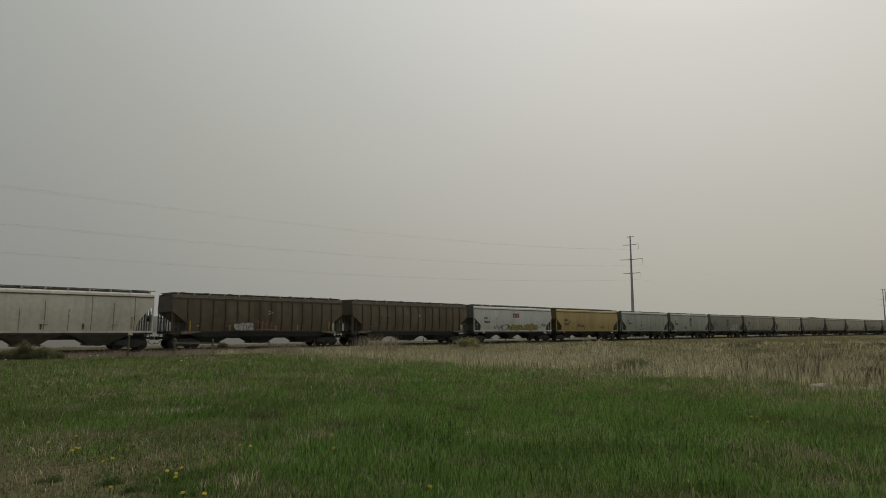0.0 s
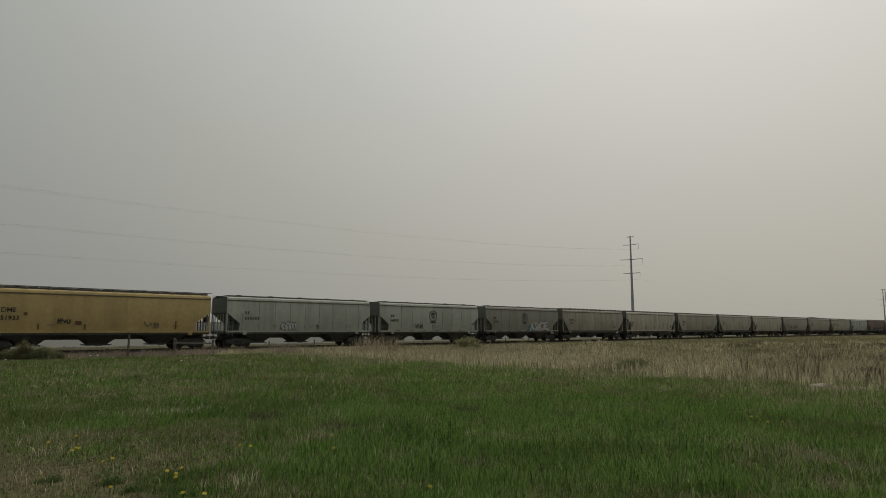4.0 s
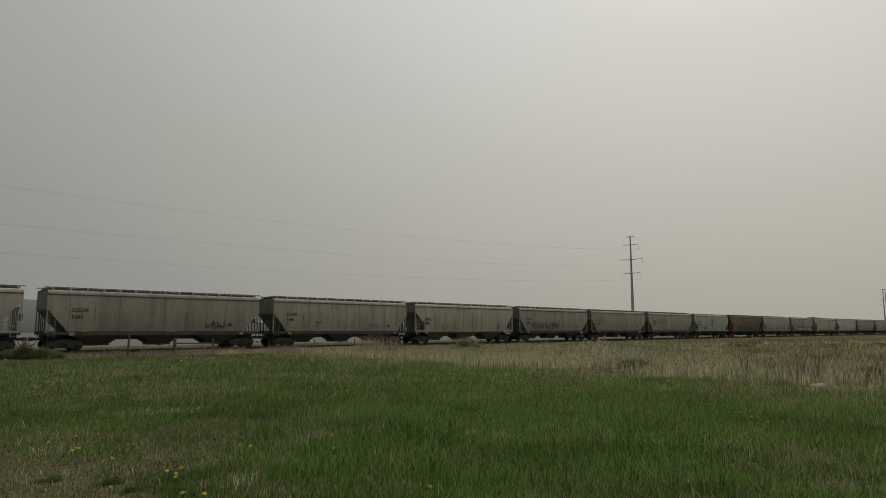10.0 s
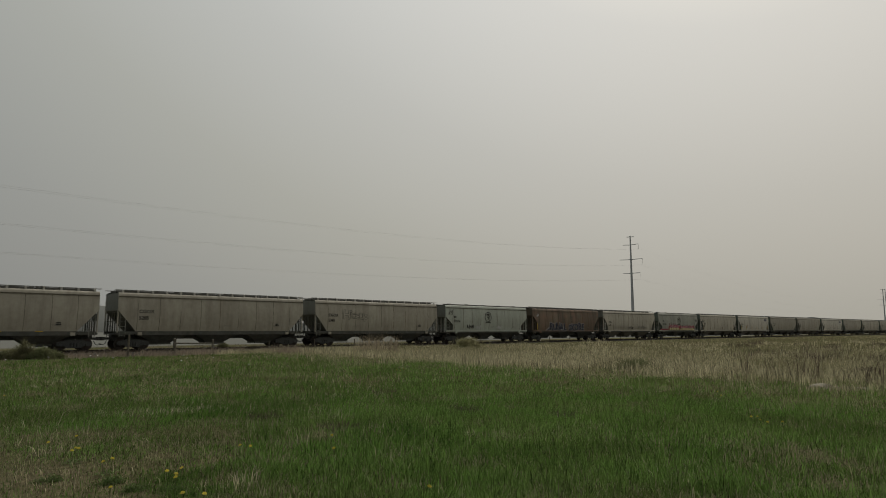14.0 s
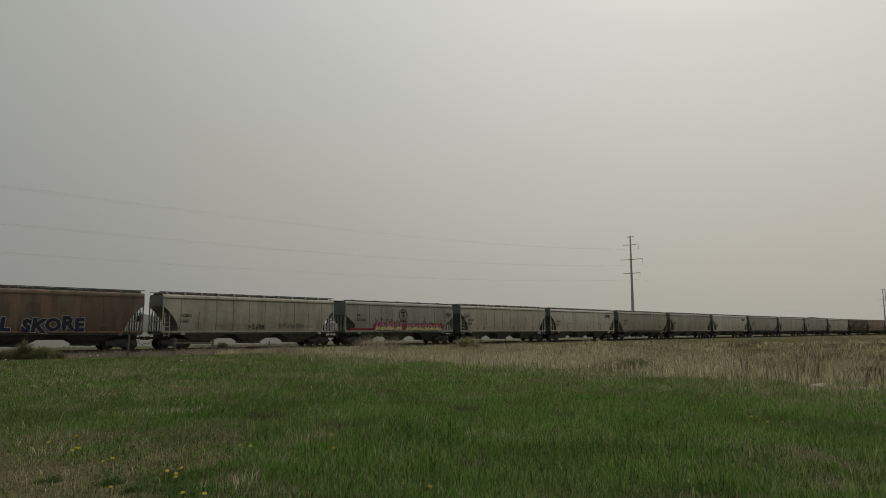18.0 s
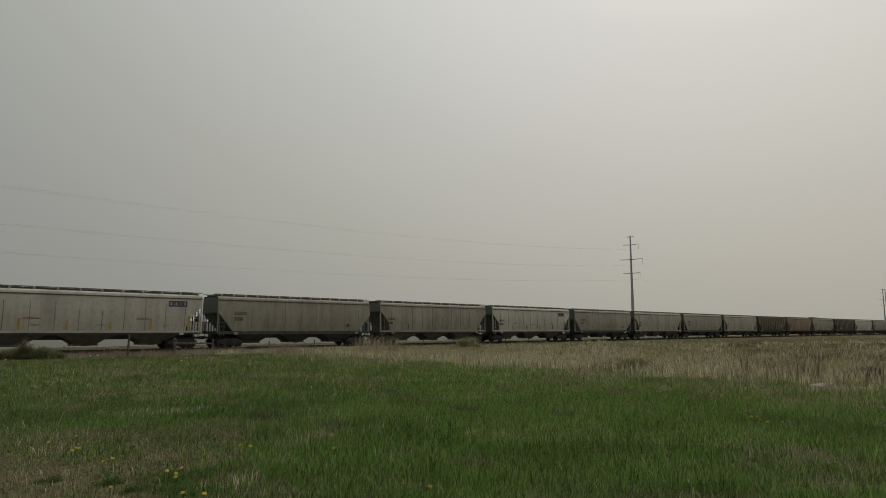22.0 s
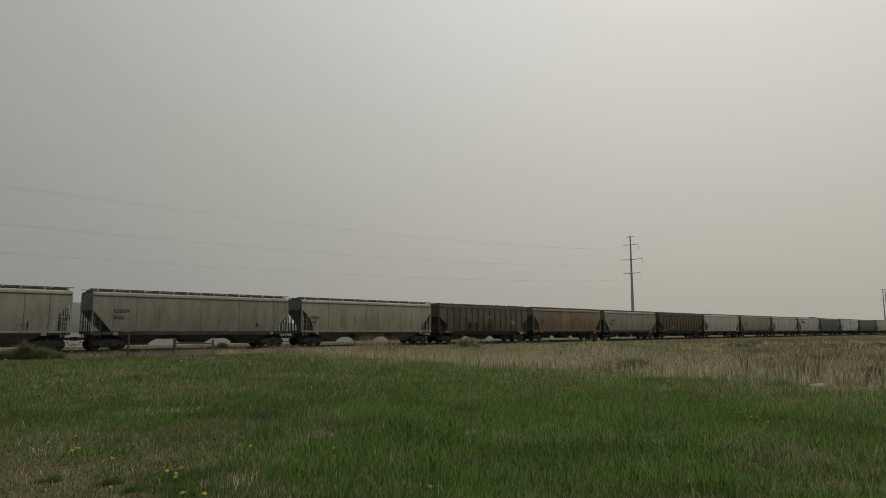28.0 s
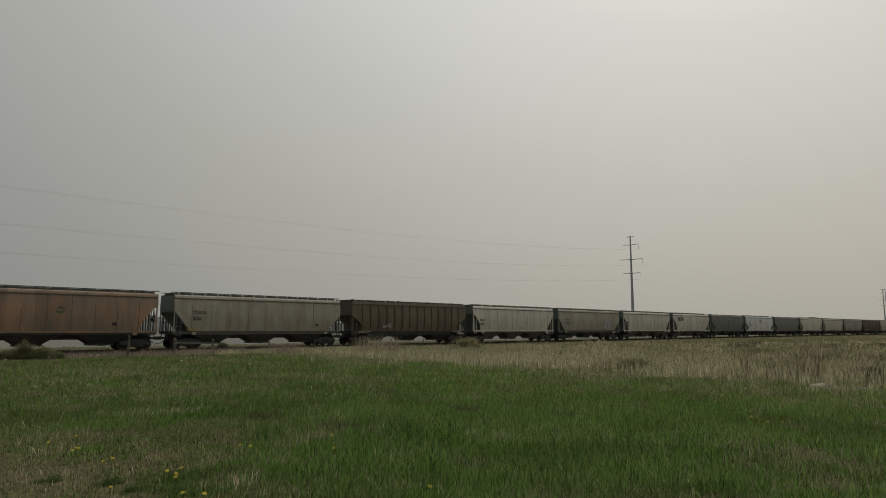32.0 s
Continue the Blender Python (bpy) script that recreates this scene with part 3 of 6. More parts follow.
def form_lines(seed, i, width, height, stroke):
    """Inner strokes of one painted form."""
    rg, s = random.Random(seed * 131 + i), Shape()
    hole, foot = Vector((rg.uniform(0.35, 0.65) * width, rg.uniform(0.4, 0.65) * height)), rg.choice((0.06, 0.9))
    lines = [(hole, Vector((rg.uniform(0.2, 0.8) * width, foot * height))), (Vector((rg.uniform(0.7, 0.9) * width, 0.3 * height)), Vector((rg.uniform(0.85, 1.05) * width, rg.uniform(0.6, 0.8) * height)))]
    for a, b in lines[:rg.choice((1, 2))]:
        n = Vector((a.y - b.y, b.x - a.x)).normalized() * stroke / 2
        s.add([(a.x - n.x, -0.004, a.y - n.y), (a.x + n.x, -0.004, a.y + n.y), (b.x + n.x * 0.4, -0.004, b.y + n.y * 0.4), (b.x - n.x * 0.4, -0.004, b.y - n.y * 0.4)], [(0, 1, 2, 3)])
    if rg.random() < 0.6:
        s.add([(hole.x + 0.1 * width * math.cos(q), -0.005, hole.y + 0.13 * height * math.sin(q)) for q in (0.2, 1.3, 2.4, 3.5, 4.6, 5.6)], [(0, 1, 2, 3, 4, 5)])
    return s


KINDS = {
    # style, seams, seam width, proudness, posts, sill
    "round": dict(style="round", seams=10, wide=0.038, proud=0.008, posts=12, sill="strip"),
    "slope": dict(style="slope", seams=9, wide=0.028, proud=0.006, posts=15, sill="flush"),
    "cylinder": dict(style="kink", seams=9, wide=0.032, proud=0.006, posts=0, sill="strip"),
    "ribbed": dict(style="kink", seams=14, wide=0.10, proud=0.075, posts=13, sill="belly"),
    "steep": dict(style="kink", seams=0, wide=0.03, proud=0.006, posts=12, sill="strip"),
    "smooth": dict(style="kink", seams=0, wide=0.03, proud=0.006, posts=12, sill="strip"),
}


def hopper_car(kind, body, end, length, label, marks=()):
    k = KINDS[kind]
    style, h = k["style"], round(length / 2, 1)
    P, E = PAINT[body], end
    car = thing("hopper_car", (0, 0, 0), label, "hopper car", "hopper cars of the freight train")
    key = (style, h)
    for side in (0, math.pi):
        part("side_sheet", key, lambda: side_sheet(style, h), P, car, turn=(0, 0, side), smooth=True)
        part("end_sheet", key, lambda: end_sheet(style, h), E, car, turn=(0, 0, side), label="dark sloped end sheet")
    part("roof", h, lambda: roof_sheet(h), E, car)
    for side in (0, math.pi):
        if k["sill"] == "strip":
            part("side_sill", ("strip", h), lambda: Shape().box(0, -1.55, 1.42, 2 * h, 0.10, 0.15, 0.01), P, car, turn=(0, 0, side))
            part("underframe_rail", ("low", h), lambda: Shape().box(0, -1.48, 1.27, 2 * h - 2.4, 0.08, 0.15), BLACK_STEEL if body in ("rust", "orange") else UNDER_GREY, car, turn=(0, 0, side))
        elif k["sill"] == "flush":
            part("side_sill", ("flush", h), lambda: Shape().slab([(-h, 1.44), (-h, 1.3), (-h + 1.2, 1.3), (-h + 1.6, 1.15), (h - 1.6, 1.15), (h - 1.2, 1.3), (h, 1.3), (h, 1.44)], -1.44, -1.36),
                 UNDER_GREY, car, turn=(0, 0, side))
        else:
            part("side_sill", ("belly", h), lambda: Shape().slab([(-h, 1.44), (-h, 1.28), (-h + 1.2, 1.24), (-h + 2.8, 0.98), (h - 2.8, 0.98), (h - 1.2, 1.24), (h, 1.28), (h, 1.44)], -1.36, -1.26),
                 BELLY_BLACK, car, turn=(0, 0, side))
        # Dark bead under the eave: dirt and the ledge's shadow put into its colour.
        part("eave_bead", h, lambda: Shape().slab([(-h + 0.02, 4.175), (h - 0.02, 4.175), (h - 0.02, 4.255), (-h + 0.02, 4.255)], -1.55, -1.5), SEAM if body not in ("brown", "umber", "rust") else E, car, turn=(0, 0, side))
    rng = random.Random(length)
    for i in range(k["seams"]):
        x = -h + 1.5 + (2 * h - 3.0) * i / max(1, k["seams"] - 1)
        if kind == "ribbed":
            x = -h + 1.32 + (2 * h - 2.64) * i / (k["seams"] - 1)
        m = DARK_RIB if kind == "ribbed" else (SEAM_RUST if rng.random() < 0.25 else SEAM_PALE if body in ("pale", "white") else SEAM)
        top = 4.17 if kind == "ribbed" else rng.choice((3.1, 3.7, 4.17, 4.17))
        for side in (0, math.pi):
            part("rib" if kind == "ribbed" else "weld_seam", (k["wide"], k["proud"], top), lambda: seam(k["wide"], k["proud"], top), m, car,
                 at=(x if not side else -x, 0, 0), turn=(0, 0, side))
    # roof walkway on its brackets, hatches
    for y in (-1.1, 1.1):
        if kind == "ribbed":
            part("roof_walkway", ("low", h), lambda: Shape().box(0, 0, 4.715, 2 * h - 0.2, 0.4, 0.05).box(0, 0, 4.62, 2 * h - 0.3, 0.1, 0.16), GRATE_STEEL, car, at=(0, y, 0))
            part("eave_beam", h, lambda: Shape().slab([(-h + 0.03, 4.30), (h - 0.03, 4.30), (h - 0.03, 4.58), (-h + 0.03, 4.58)], -0.06, 0.06), DUSTY_STEEL, car, at=(0, y * 1.345, 0), label="dusty beam along the eave")
        elif kind == "cylinder":
            part("roof_walkway", ("thin", h), lambda: Shape().box(0, 0, 4.59, 2 * h - 0.5, 0.4, 0.12).box(0, 0, 4.665, 2 * h + 0.2, 0.46, 0.03), GRATE_STEEL, car, at=(0, y * 0.95, 0))
        elif k["posts"]:
            part("roof_walkway", h, lambda: Shape().box(0, 0, 4.755, 2 * h + 0.3, 0.42, 0.04), GRATE_STEEL, car, at=(0, y, 0))
    for i in range(k["posts"]):
        x = -h + 0.35 + (2 * h - 0.7) * i / (k["posts"] - 1)
        for y in (-1.345, 1.345):
            part("walkway_bracket", kind == "ribbed", lambda: Shape().box(0, 0, 4.635, 0.14, 0.06, 0.26) if kind != "ribbed" else Shape().add(
                [(-0.04, -0.1, 4.53), (0.04, -0.1, 4.53), (0.26, 0.1, 4.72), (0.18, 0.1, 4.72), (-0.04, -0.04, 4.51), (0.04, -0.04, 4.51), (0.26, 0.14, 4.7), (0.18, 0.14, 4.7)],
                [(0, 1, 2, 3), (7, 6, 5, 4), (0, 4, 5, 1), (1, 5, 6, 2), (2, 6, 7, 3), (3, 7, 4, 0)]), (DUSTY_STEEL if body in ("rust", "orange", "brown", "umber", "yellow") else PALE_STEEL), car, at=(x, y * (1.1 if kind == "ribbed" else 1.03), 0))
    hatches = 5 if kind == "cylinder" else 4
    for i in range(hatches):
        x = -h + (i + 0.5) * 2 * h / hatches
        if kind == "cylinder":
            part("roof_hatch", "disc", lambda: Shape().tube((0, 0, 4.55), (0, 0, 4.70), 0.3, 10).tube((0, 0, 4.70), (0, 0, 4.765), 0.22, 8).box(0.34, 0, 4.62, 0.14, 0.1, 0.14), E, car, at=(x, -0.5, 0))
        else:
            part("roof_hatch", ("trough", h), lambda: Shape().box(0, 0, 4.64, 2 * h / 4 - 0.12, 1.3, 0.2, 0.05), E if kind == "ribbed" else GRATE_STEEL, car, at=(x, 0, 0))
        for u in (0.22, 0.7) if kind != "cylinder" else ():
            part("hatch_latch", 1, lambda: Shape().box(0, 0, 4.775, 0.2, 0.16, 0.09, 0.03).box(0.2, 0, 4.77, 0.1, 0.08, 0.06), GRATE_STEEL, car, at=(x + (u - 0.5) * 2 * h / hatches + rng.uniform(-0.5, 0.5), -0.6, 0))
    # ends: platforms, ladders, posts, grab rails
    for end_at in (-1, 1):
        part("end_platform", 1, lambda: Shape().box(0, 0, 1.25, 1.35, 2.9, 0.1).box(0, -1.42, 1.3, 1.35, 0.1, 0.22).box(0, 1.42, 1.3, 1.35, 0.1, 0.22), UNDER_GREY, car, at=(end_at * (h - 0.67), 0, 0))
        for y in (-1.47, 1.47):
            part("corner_post", 1, lambda: Shape().box(0, 0, 2.85, 0.09, 0.09, 3.0), P if kind != "ribbed" else E, car, at=(end_at * (h - 0.05), y, 0))
            part("ladder", 1, lambda: ladder(3.0), PALE_STEEL if body in ("white", "pale", "cream") else E, car,
                 at=(end_at * (h - 0.42) - 0.21, y * 1.01, 0))
        for y in (-1.42, 1.42):
            if kind == "ribbed":
                part("bolster_plate", "wedge", lambda: Shape().slab([(-0.55, 1.45), (-0.55, 1.2), (-0.1, 1.2), (1.1, 1.36), (1.1, 1.45)], -0.05, 0.05), DUSTY_STEEL, car,
                     at=(end_at * (h - 1.35), y * 1.12, 0), turn=(0, 0, 0 if end_at < 0 else math.pi), label="dusty tapered bolster plate")
            else:
                part("jacking_pad", 1, lambda: Shape().box(0, 0, 1.26, 0.34, 0.1, 0.24, 0.02).box(0, -0.055, 1.24, 0.09, 0.02, 0.09), P, car, at=(end_at * (h - 1.75), y * 1.115, 0))
        for y in (-1.1, -0.55, 0.0, 0.55, 1.1):
            part("end_post", 1, lambda: Shape().box(0, 0, 2.25, 0.07, 0.07, 1.95), PALE_STEEL if kind == "cylinder" else UNDER_GREY, car, at=(end_at * (h - 0.16), y, 0))
        part("grab_rail", 1, lambda: Shape().path([(0, -1.4, 1.35), (0, -1.4, 2.25), (0, 1.4, 2.25), (0, 1.4, 1.35)], 0.022, 5), E, car, at=(end_at * (h - 0.02), 0, 0))
        part("coupler", 1, coupler, BLACK_STEEL, car, at=(end_at * h, 0, 0), turn=(0, 0, 0 if end_at > 0 else math.pi))
        part("air_hose", 1, hose, BLACK_STEEL, car, at=(end_at * (h + 0.1), end_at * -0.35, 0), turn=(0, 0, 0 if end_at > 0 else math.pi))
        truck = part("truck", 1, lambda: Shape().box(0, 0, 0.62, 0.42, 2.1, 0.3, 0.05).box(0, 0, 0.86, 0.5, 0.6, 0.22), TRUCK_STEEL, car, at=(end_at * (h - 1.45), 0, 0), label="two-axle truck of dusty dark steel")
        for y, tw in ((-1.05, 0), (1.05, math.pi)):
            part("side_frame", 1, side_frame, TRUCK_STEEL, truck, at=(0, y, 0), turn=(0, 0, tw))
        for x in (-0.89, 0.89):
            part("wheelset", 1, wheelset, WHEEL_STEEL, truck, at=(x, 0, 0.457))
    part("brake_wheel", 1, brake_wheel, BLACK_STEEL, car, at=(h + 0.18, -0.55, 2.55))
    low = 1.02 if kind == "steep" else 0.82
    if kind == "steep":
        part("center_sill", ("stub", h), lambda: Shape().box(1.6 - h, 0, 1.08, 3.2, 0.5, 0.4).box(h - 1.6, 0, 1.08, 3.2, 0.5, 0.4), BLACK_STEEL, car)
    else:
        part("center_sill", (h, low), lambda: Shape().box(0, 0, 1.05, 2 * h, 0.5, 0.42).box(0, 0, (low + 1.4) / 2, 2 * h - 5.6, 1.3, 1.4 - low), BLACK_STEEL, car)
    slim = 0.6 if kind == "steep" else 0.8 if kind in ("smooth", "cylinder") else 1.0
    pitch = 4.75 * h / 8.5
    bay_mat = BLACK_STEEL if body in ("rust", "orange") else BAY_GREY if kind == "round" else UNDER_GREY if kind in ("slope", "cylinder") else BLACK_STEEL
    for j in (-1, 0, 1):
        if j == 0:
            bay = part("hopper_bay", ("mid", pitch, slim), lambda: hopper_bay(pitch / 2, pitch / 2, slim), bay_mat, car)
        else:
            bay = part("hopper_bay", ("outer", pitch, slim, h), lambda: hopper_bay(pitch / 2, min(2.35, h - 1.4 - pitch), slim), bay_mat, car,
                       at=(j * pitch, 0, 0), turn=(0, 0, 0 if j > 0 else math.pi))
        part("outlet_gate", slim, outlet_gate, BLACK_STEEL, bay)
    for side in (0, math.pi):
        for x in (-h * 0.45, h * 0.05, h * 0.62):
            part("data_stencil", 1, lambda: bars([(0, 0, 0.6, 0.025), (0.05, -0.08, 0.5, 0.02)]), STENCIL, car,
                 at=((x if not side else -x), (-1 if not side else 1) * (bulge(2.0) + 0.012), 1.95), turn=(0, 0, side))
    for m in marks:
        m(car, h)
    return car


def face(z, high=0.0):
    """Just proud of the side between z and z + high."""
    return -(max(bulge(z), bulge(z + high), bulge(z + high / 2)) + 0.014)


def road_mark(top, low, x, z, size=0.4, ink=None, gap=0.5):
    """Reporting mark and number, both lines where they can be read, else plain bars; x from the car's middle."""
    def put(car, h):
        m = ink or INK
        for text, at in ((top, z), (low, z - gap)):
            if text.startswith("#"):
                n = int(text[1:])
                part("lettering", ("bars", n, size), lambda: bars([(i * size * 0.66, 0, size * 0.42, size * 0.7) for i in range(n)]), m, car, at=(x, face(at, size * 0.7), at))
            else:
                part("lettering", (text, size), lambda: lettering(text, size, m, 0.008), m, car, at=(x, face(at, size * 0.7), at))
    return put


def slope_mark(low, x=-6.95, top="CGOX", ink=None):
    return road_mark(top, low, x, 2.92, 0.4, ink, 0.52)


def round_mark(low, x=-7.5, top="CGOX", ink=None):
    return road_mark(top, low, x, 2.66, 0.345, ink, 0.46)


def tank_mark(low, x=-6.55, ink=None):
    return road_mark("#2", low, x, 2.98, 0.385, ink, 0.49)


def stakes(mat, places, wide=0.1, foot=1.6):
    """Upright painted stripes at the foot of the side: x and height of the top."""
    def put(car, h):
        for x, top in places:
            high = round(top - foot, 2)
            part("stripe", (wide, high), lambda: bars([(-wide / 2, 0, wide, high)]), mat, car, at=(x, face(foot, high), foot))
    return put


def arrow(x, z, mat):
    """A small bent arrow."""
    def put(car, h):
        part("arrow", 1, lambda: Shape().slab([(0, 0), (0.5, 0.16), (0.5, 0.24), (0, 0.4), (0.04, 0.3), (0.32, 0.2), (0.04, 0.1)], -0.003, 0.003), mat, car, at=(x, face(z, 0.4), z))
    return put


def word(text, x, z, size, mat, heavy=0.0, shear=0.0, edge=None, lift=0.0, tight=0.9):
    """Sprayed word of separate swaying letters; x from the car's middle."""
    def put(car, h):
        rg, at = random.Random(text), x
        for ch in text:
            grow, lean = rg.uniform(0.88, 1.15), rg.uniform(-0.14, 0.14)
            key = (ch, size, round(grow, 3), heavy)
            base = z + rg.uniform(-0.06, 0.06)
            if lift:
                grow, lean, base = 1.0, 0.0, z
                key = (ch, size, grow, heavy)
            y = face(z, size * 0.8) - lift
            if edge:
                part("graffiti_outline", key, lambda: lettering(ch, size * grow, edge, heavy + 0.035, shear), edge, car, at=(at, y, base), turn=(0, lean, 0))
            ob = part("graffiti_letter", key, lambda: lettering(ch, size * grow, mat, heavy, shear), mat, car, at=(at, y - 0.012, base), turn=(0, lean, 0))
            at += (max(v.co.x for v in ob.data.vertices) - min(v.co.x for v in ob.data.vertices)) * tight + 0.02
    return put


def spray(seed, x, z, w, hgt, letters, fill, line, stroke=0.06, spike=0.25, lift=0.0):
    def put(car, h):
        for i in range(letters if fill else 0):
            part("graffiti_letter", ("fill", seed, i), lambda: blob(seed, i, w, hgt, letters, spike), fill, car, at=(x, face(z, hgt) - 0.01 - lift, z))
        for i in range(2 * letters if line else 0):
            part("graffiti_stroke", ("line", seed, i), lambda: scrawl(seed + 50, i, w, hgt, letters * 2, stroke), line, car, at=(x, face(z, hgt) - 0.022 - lift, z))
    return put


def mural(seed, x, z, w, hgt, letters, style, line, fills, stroke=0.07, lift=0.0):
    """A row of overlapping painted forms: a dark outline, its fills from foot to top, inner strokes."""
    def put(car, h):
        rg, step = random.Random(seed), w / letters
        for i in range(letters):
            form, hh = letter_form(seed, i, style), hgt * rg.uniform(0.88, 1.1)
            at, y = x + i * step, face(z, hgt) - lift - 0.012 * (i % 3)
            if fills:
                part("graffiti_outline", (seed, i), lambda: form_fill(form, step, hh, -0.2, 1.6, 1 + 1.6 * stroke / hgt), line, car, at=(at, y, z))
            else:
                part("graffiti_outline", ("open", seed, i), lambda: hoop(Shape(), [(p * step, q * hh) for p, q in form], stroke / hgt * 1.8), line, car, at=(at, y, z))
            for mat, low, high in fills:
                part("graffiti_letter", (seed, i, low), lambda: form_fill(form, step, hh, low, high, 0.99), mat, car, at=(at, y - 0.008, z))
            if fills:
                part("graffiti_stroke", (seed, i), lambda: form_lines(seed, i, step, hh, stroke), line, car, at=(at, y - 0.016, z))
    return put


def open_letter(x, z):
    """A large letter D drawn with a thin line."""
    def put(car, h):
        part("graffiti_letter", "open", lambda: hoop(Shape(), [(0, 0), (0, 0.88), (0.3, 0.86), (0.55, 0.68), (0.62, 0.42), (0.5, 0.18), (0.28, 0.03)], 0.12), INK_GREY, car, at=(x, face(z, 0.9), z))
    return put


def flare(x, z, spec, mat, lift=0.0):
    """A pointed painted patch; spec: its outline from x, z."""
    def put(car, h):
        part("graffiti_flare", tuple(spec), lambda: Shape().slab(spec, -0.003, 0.003), mat, car, at=(x, face(z, max(q for _, q in spec)) - lift, z))
    return put


def emblem(x, z, r, mat=None):
    def put(car, h):
        part("emblem", r, lambda: ring_emblem(r), mat or INK, car, at=(x, face(z - r, 2 * r), z))
    return put


def block_mark(x, z, spec, mat):
    def put(car, h):
        part("emblem", tuple(map(tuple, spec)), lambda: bars(spec), mat, car, at=(x, face(z, max(q[1] + q[3] for q in spec)), z))
    return put


def sill_stripe(n, mat=None):
    """Short reflector stripes along the foot of the side."""
    def put(car, h):
        for i in range(n):
            part("reflector", 1, lambda: Shape().box(0, 0, 0, 0.5, 0.012, 0.07), mat or YELLOW_MARK, car, at=(-h + 2.6 + i * (2 * h - 4) / n, -1.615, 1.46))
    return put


def door_plate(x):
    return block_mark(x, 1.92, [(0, 0, 0.35, 0.1), (0.02, 0.13, 0.31, 0.1)], INK)




def hollow(x, w, high, t):
    """Four bars round an open middle."""
    return [(x, 0, w, t), (x, high - t, w, t), (x, t, t * 1.15, high - 2 * t), (x + w - t * 1.15, t, t * 1.15, high - 2 * t)]


RED_BLOCKS = hollow(0, 0.6, 0.54, 0.15) + hollow(0.7, 0.6, 0.54, 0.15)
BLUE_BARS = hollow(0, 0.38, 0.48, 0.1) + hollow(0.42, 0.38, 0.48, 0.1) + hollow(0.84, 0.3, 0.48, 0.1) + hollow(1.18, 0.36, 0.48, 0.1)
LOST_LETTERS = [(0, 0, 0.18, 0.2), (0.26, 0, 0.18, 0.2), (1.12, 0, 0.18, 0.2), (1.38, 0, 0.18, 0.2), (0, -0.5, 0.18, 0.2), (0.26, -0.5, 0.12, 0.2), (1.12, -0.5, 0.18, 0.2), (1.38, -0.5, 0.12, 0.2)]
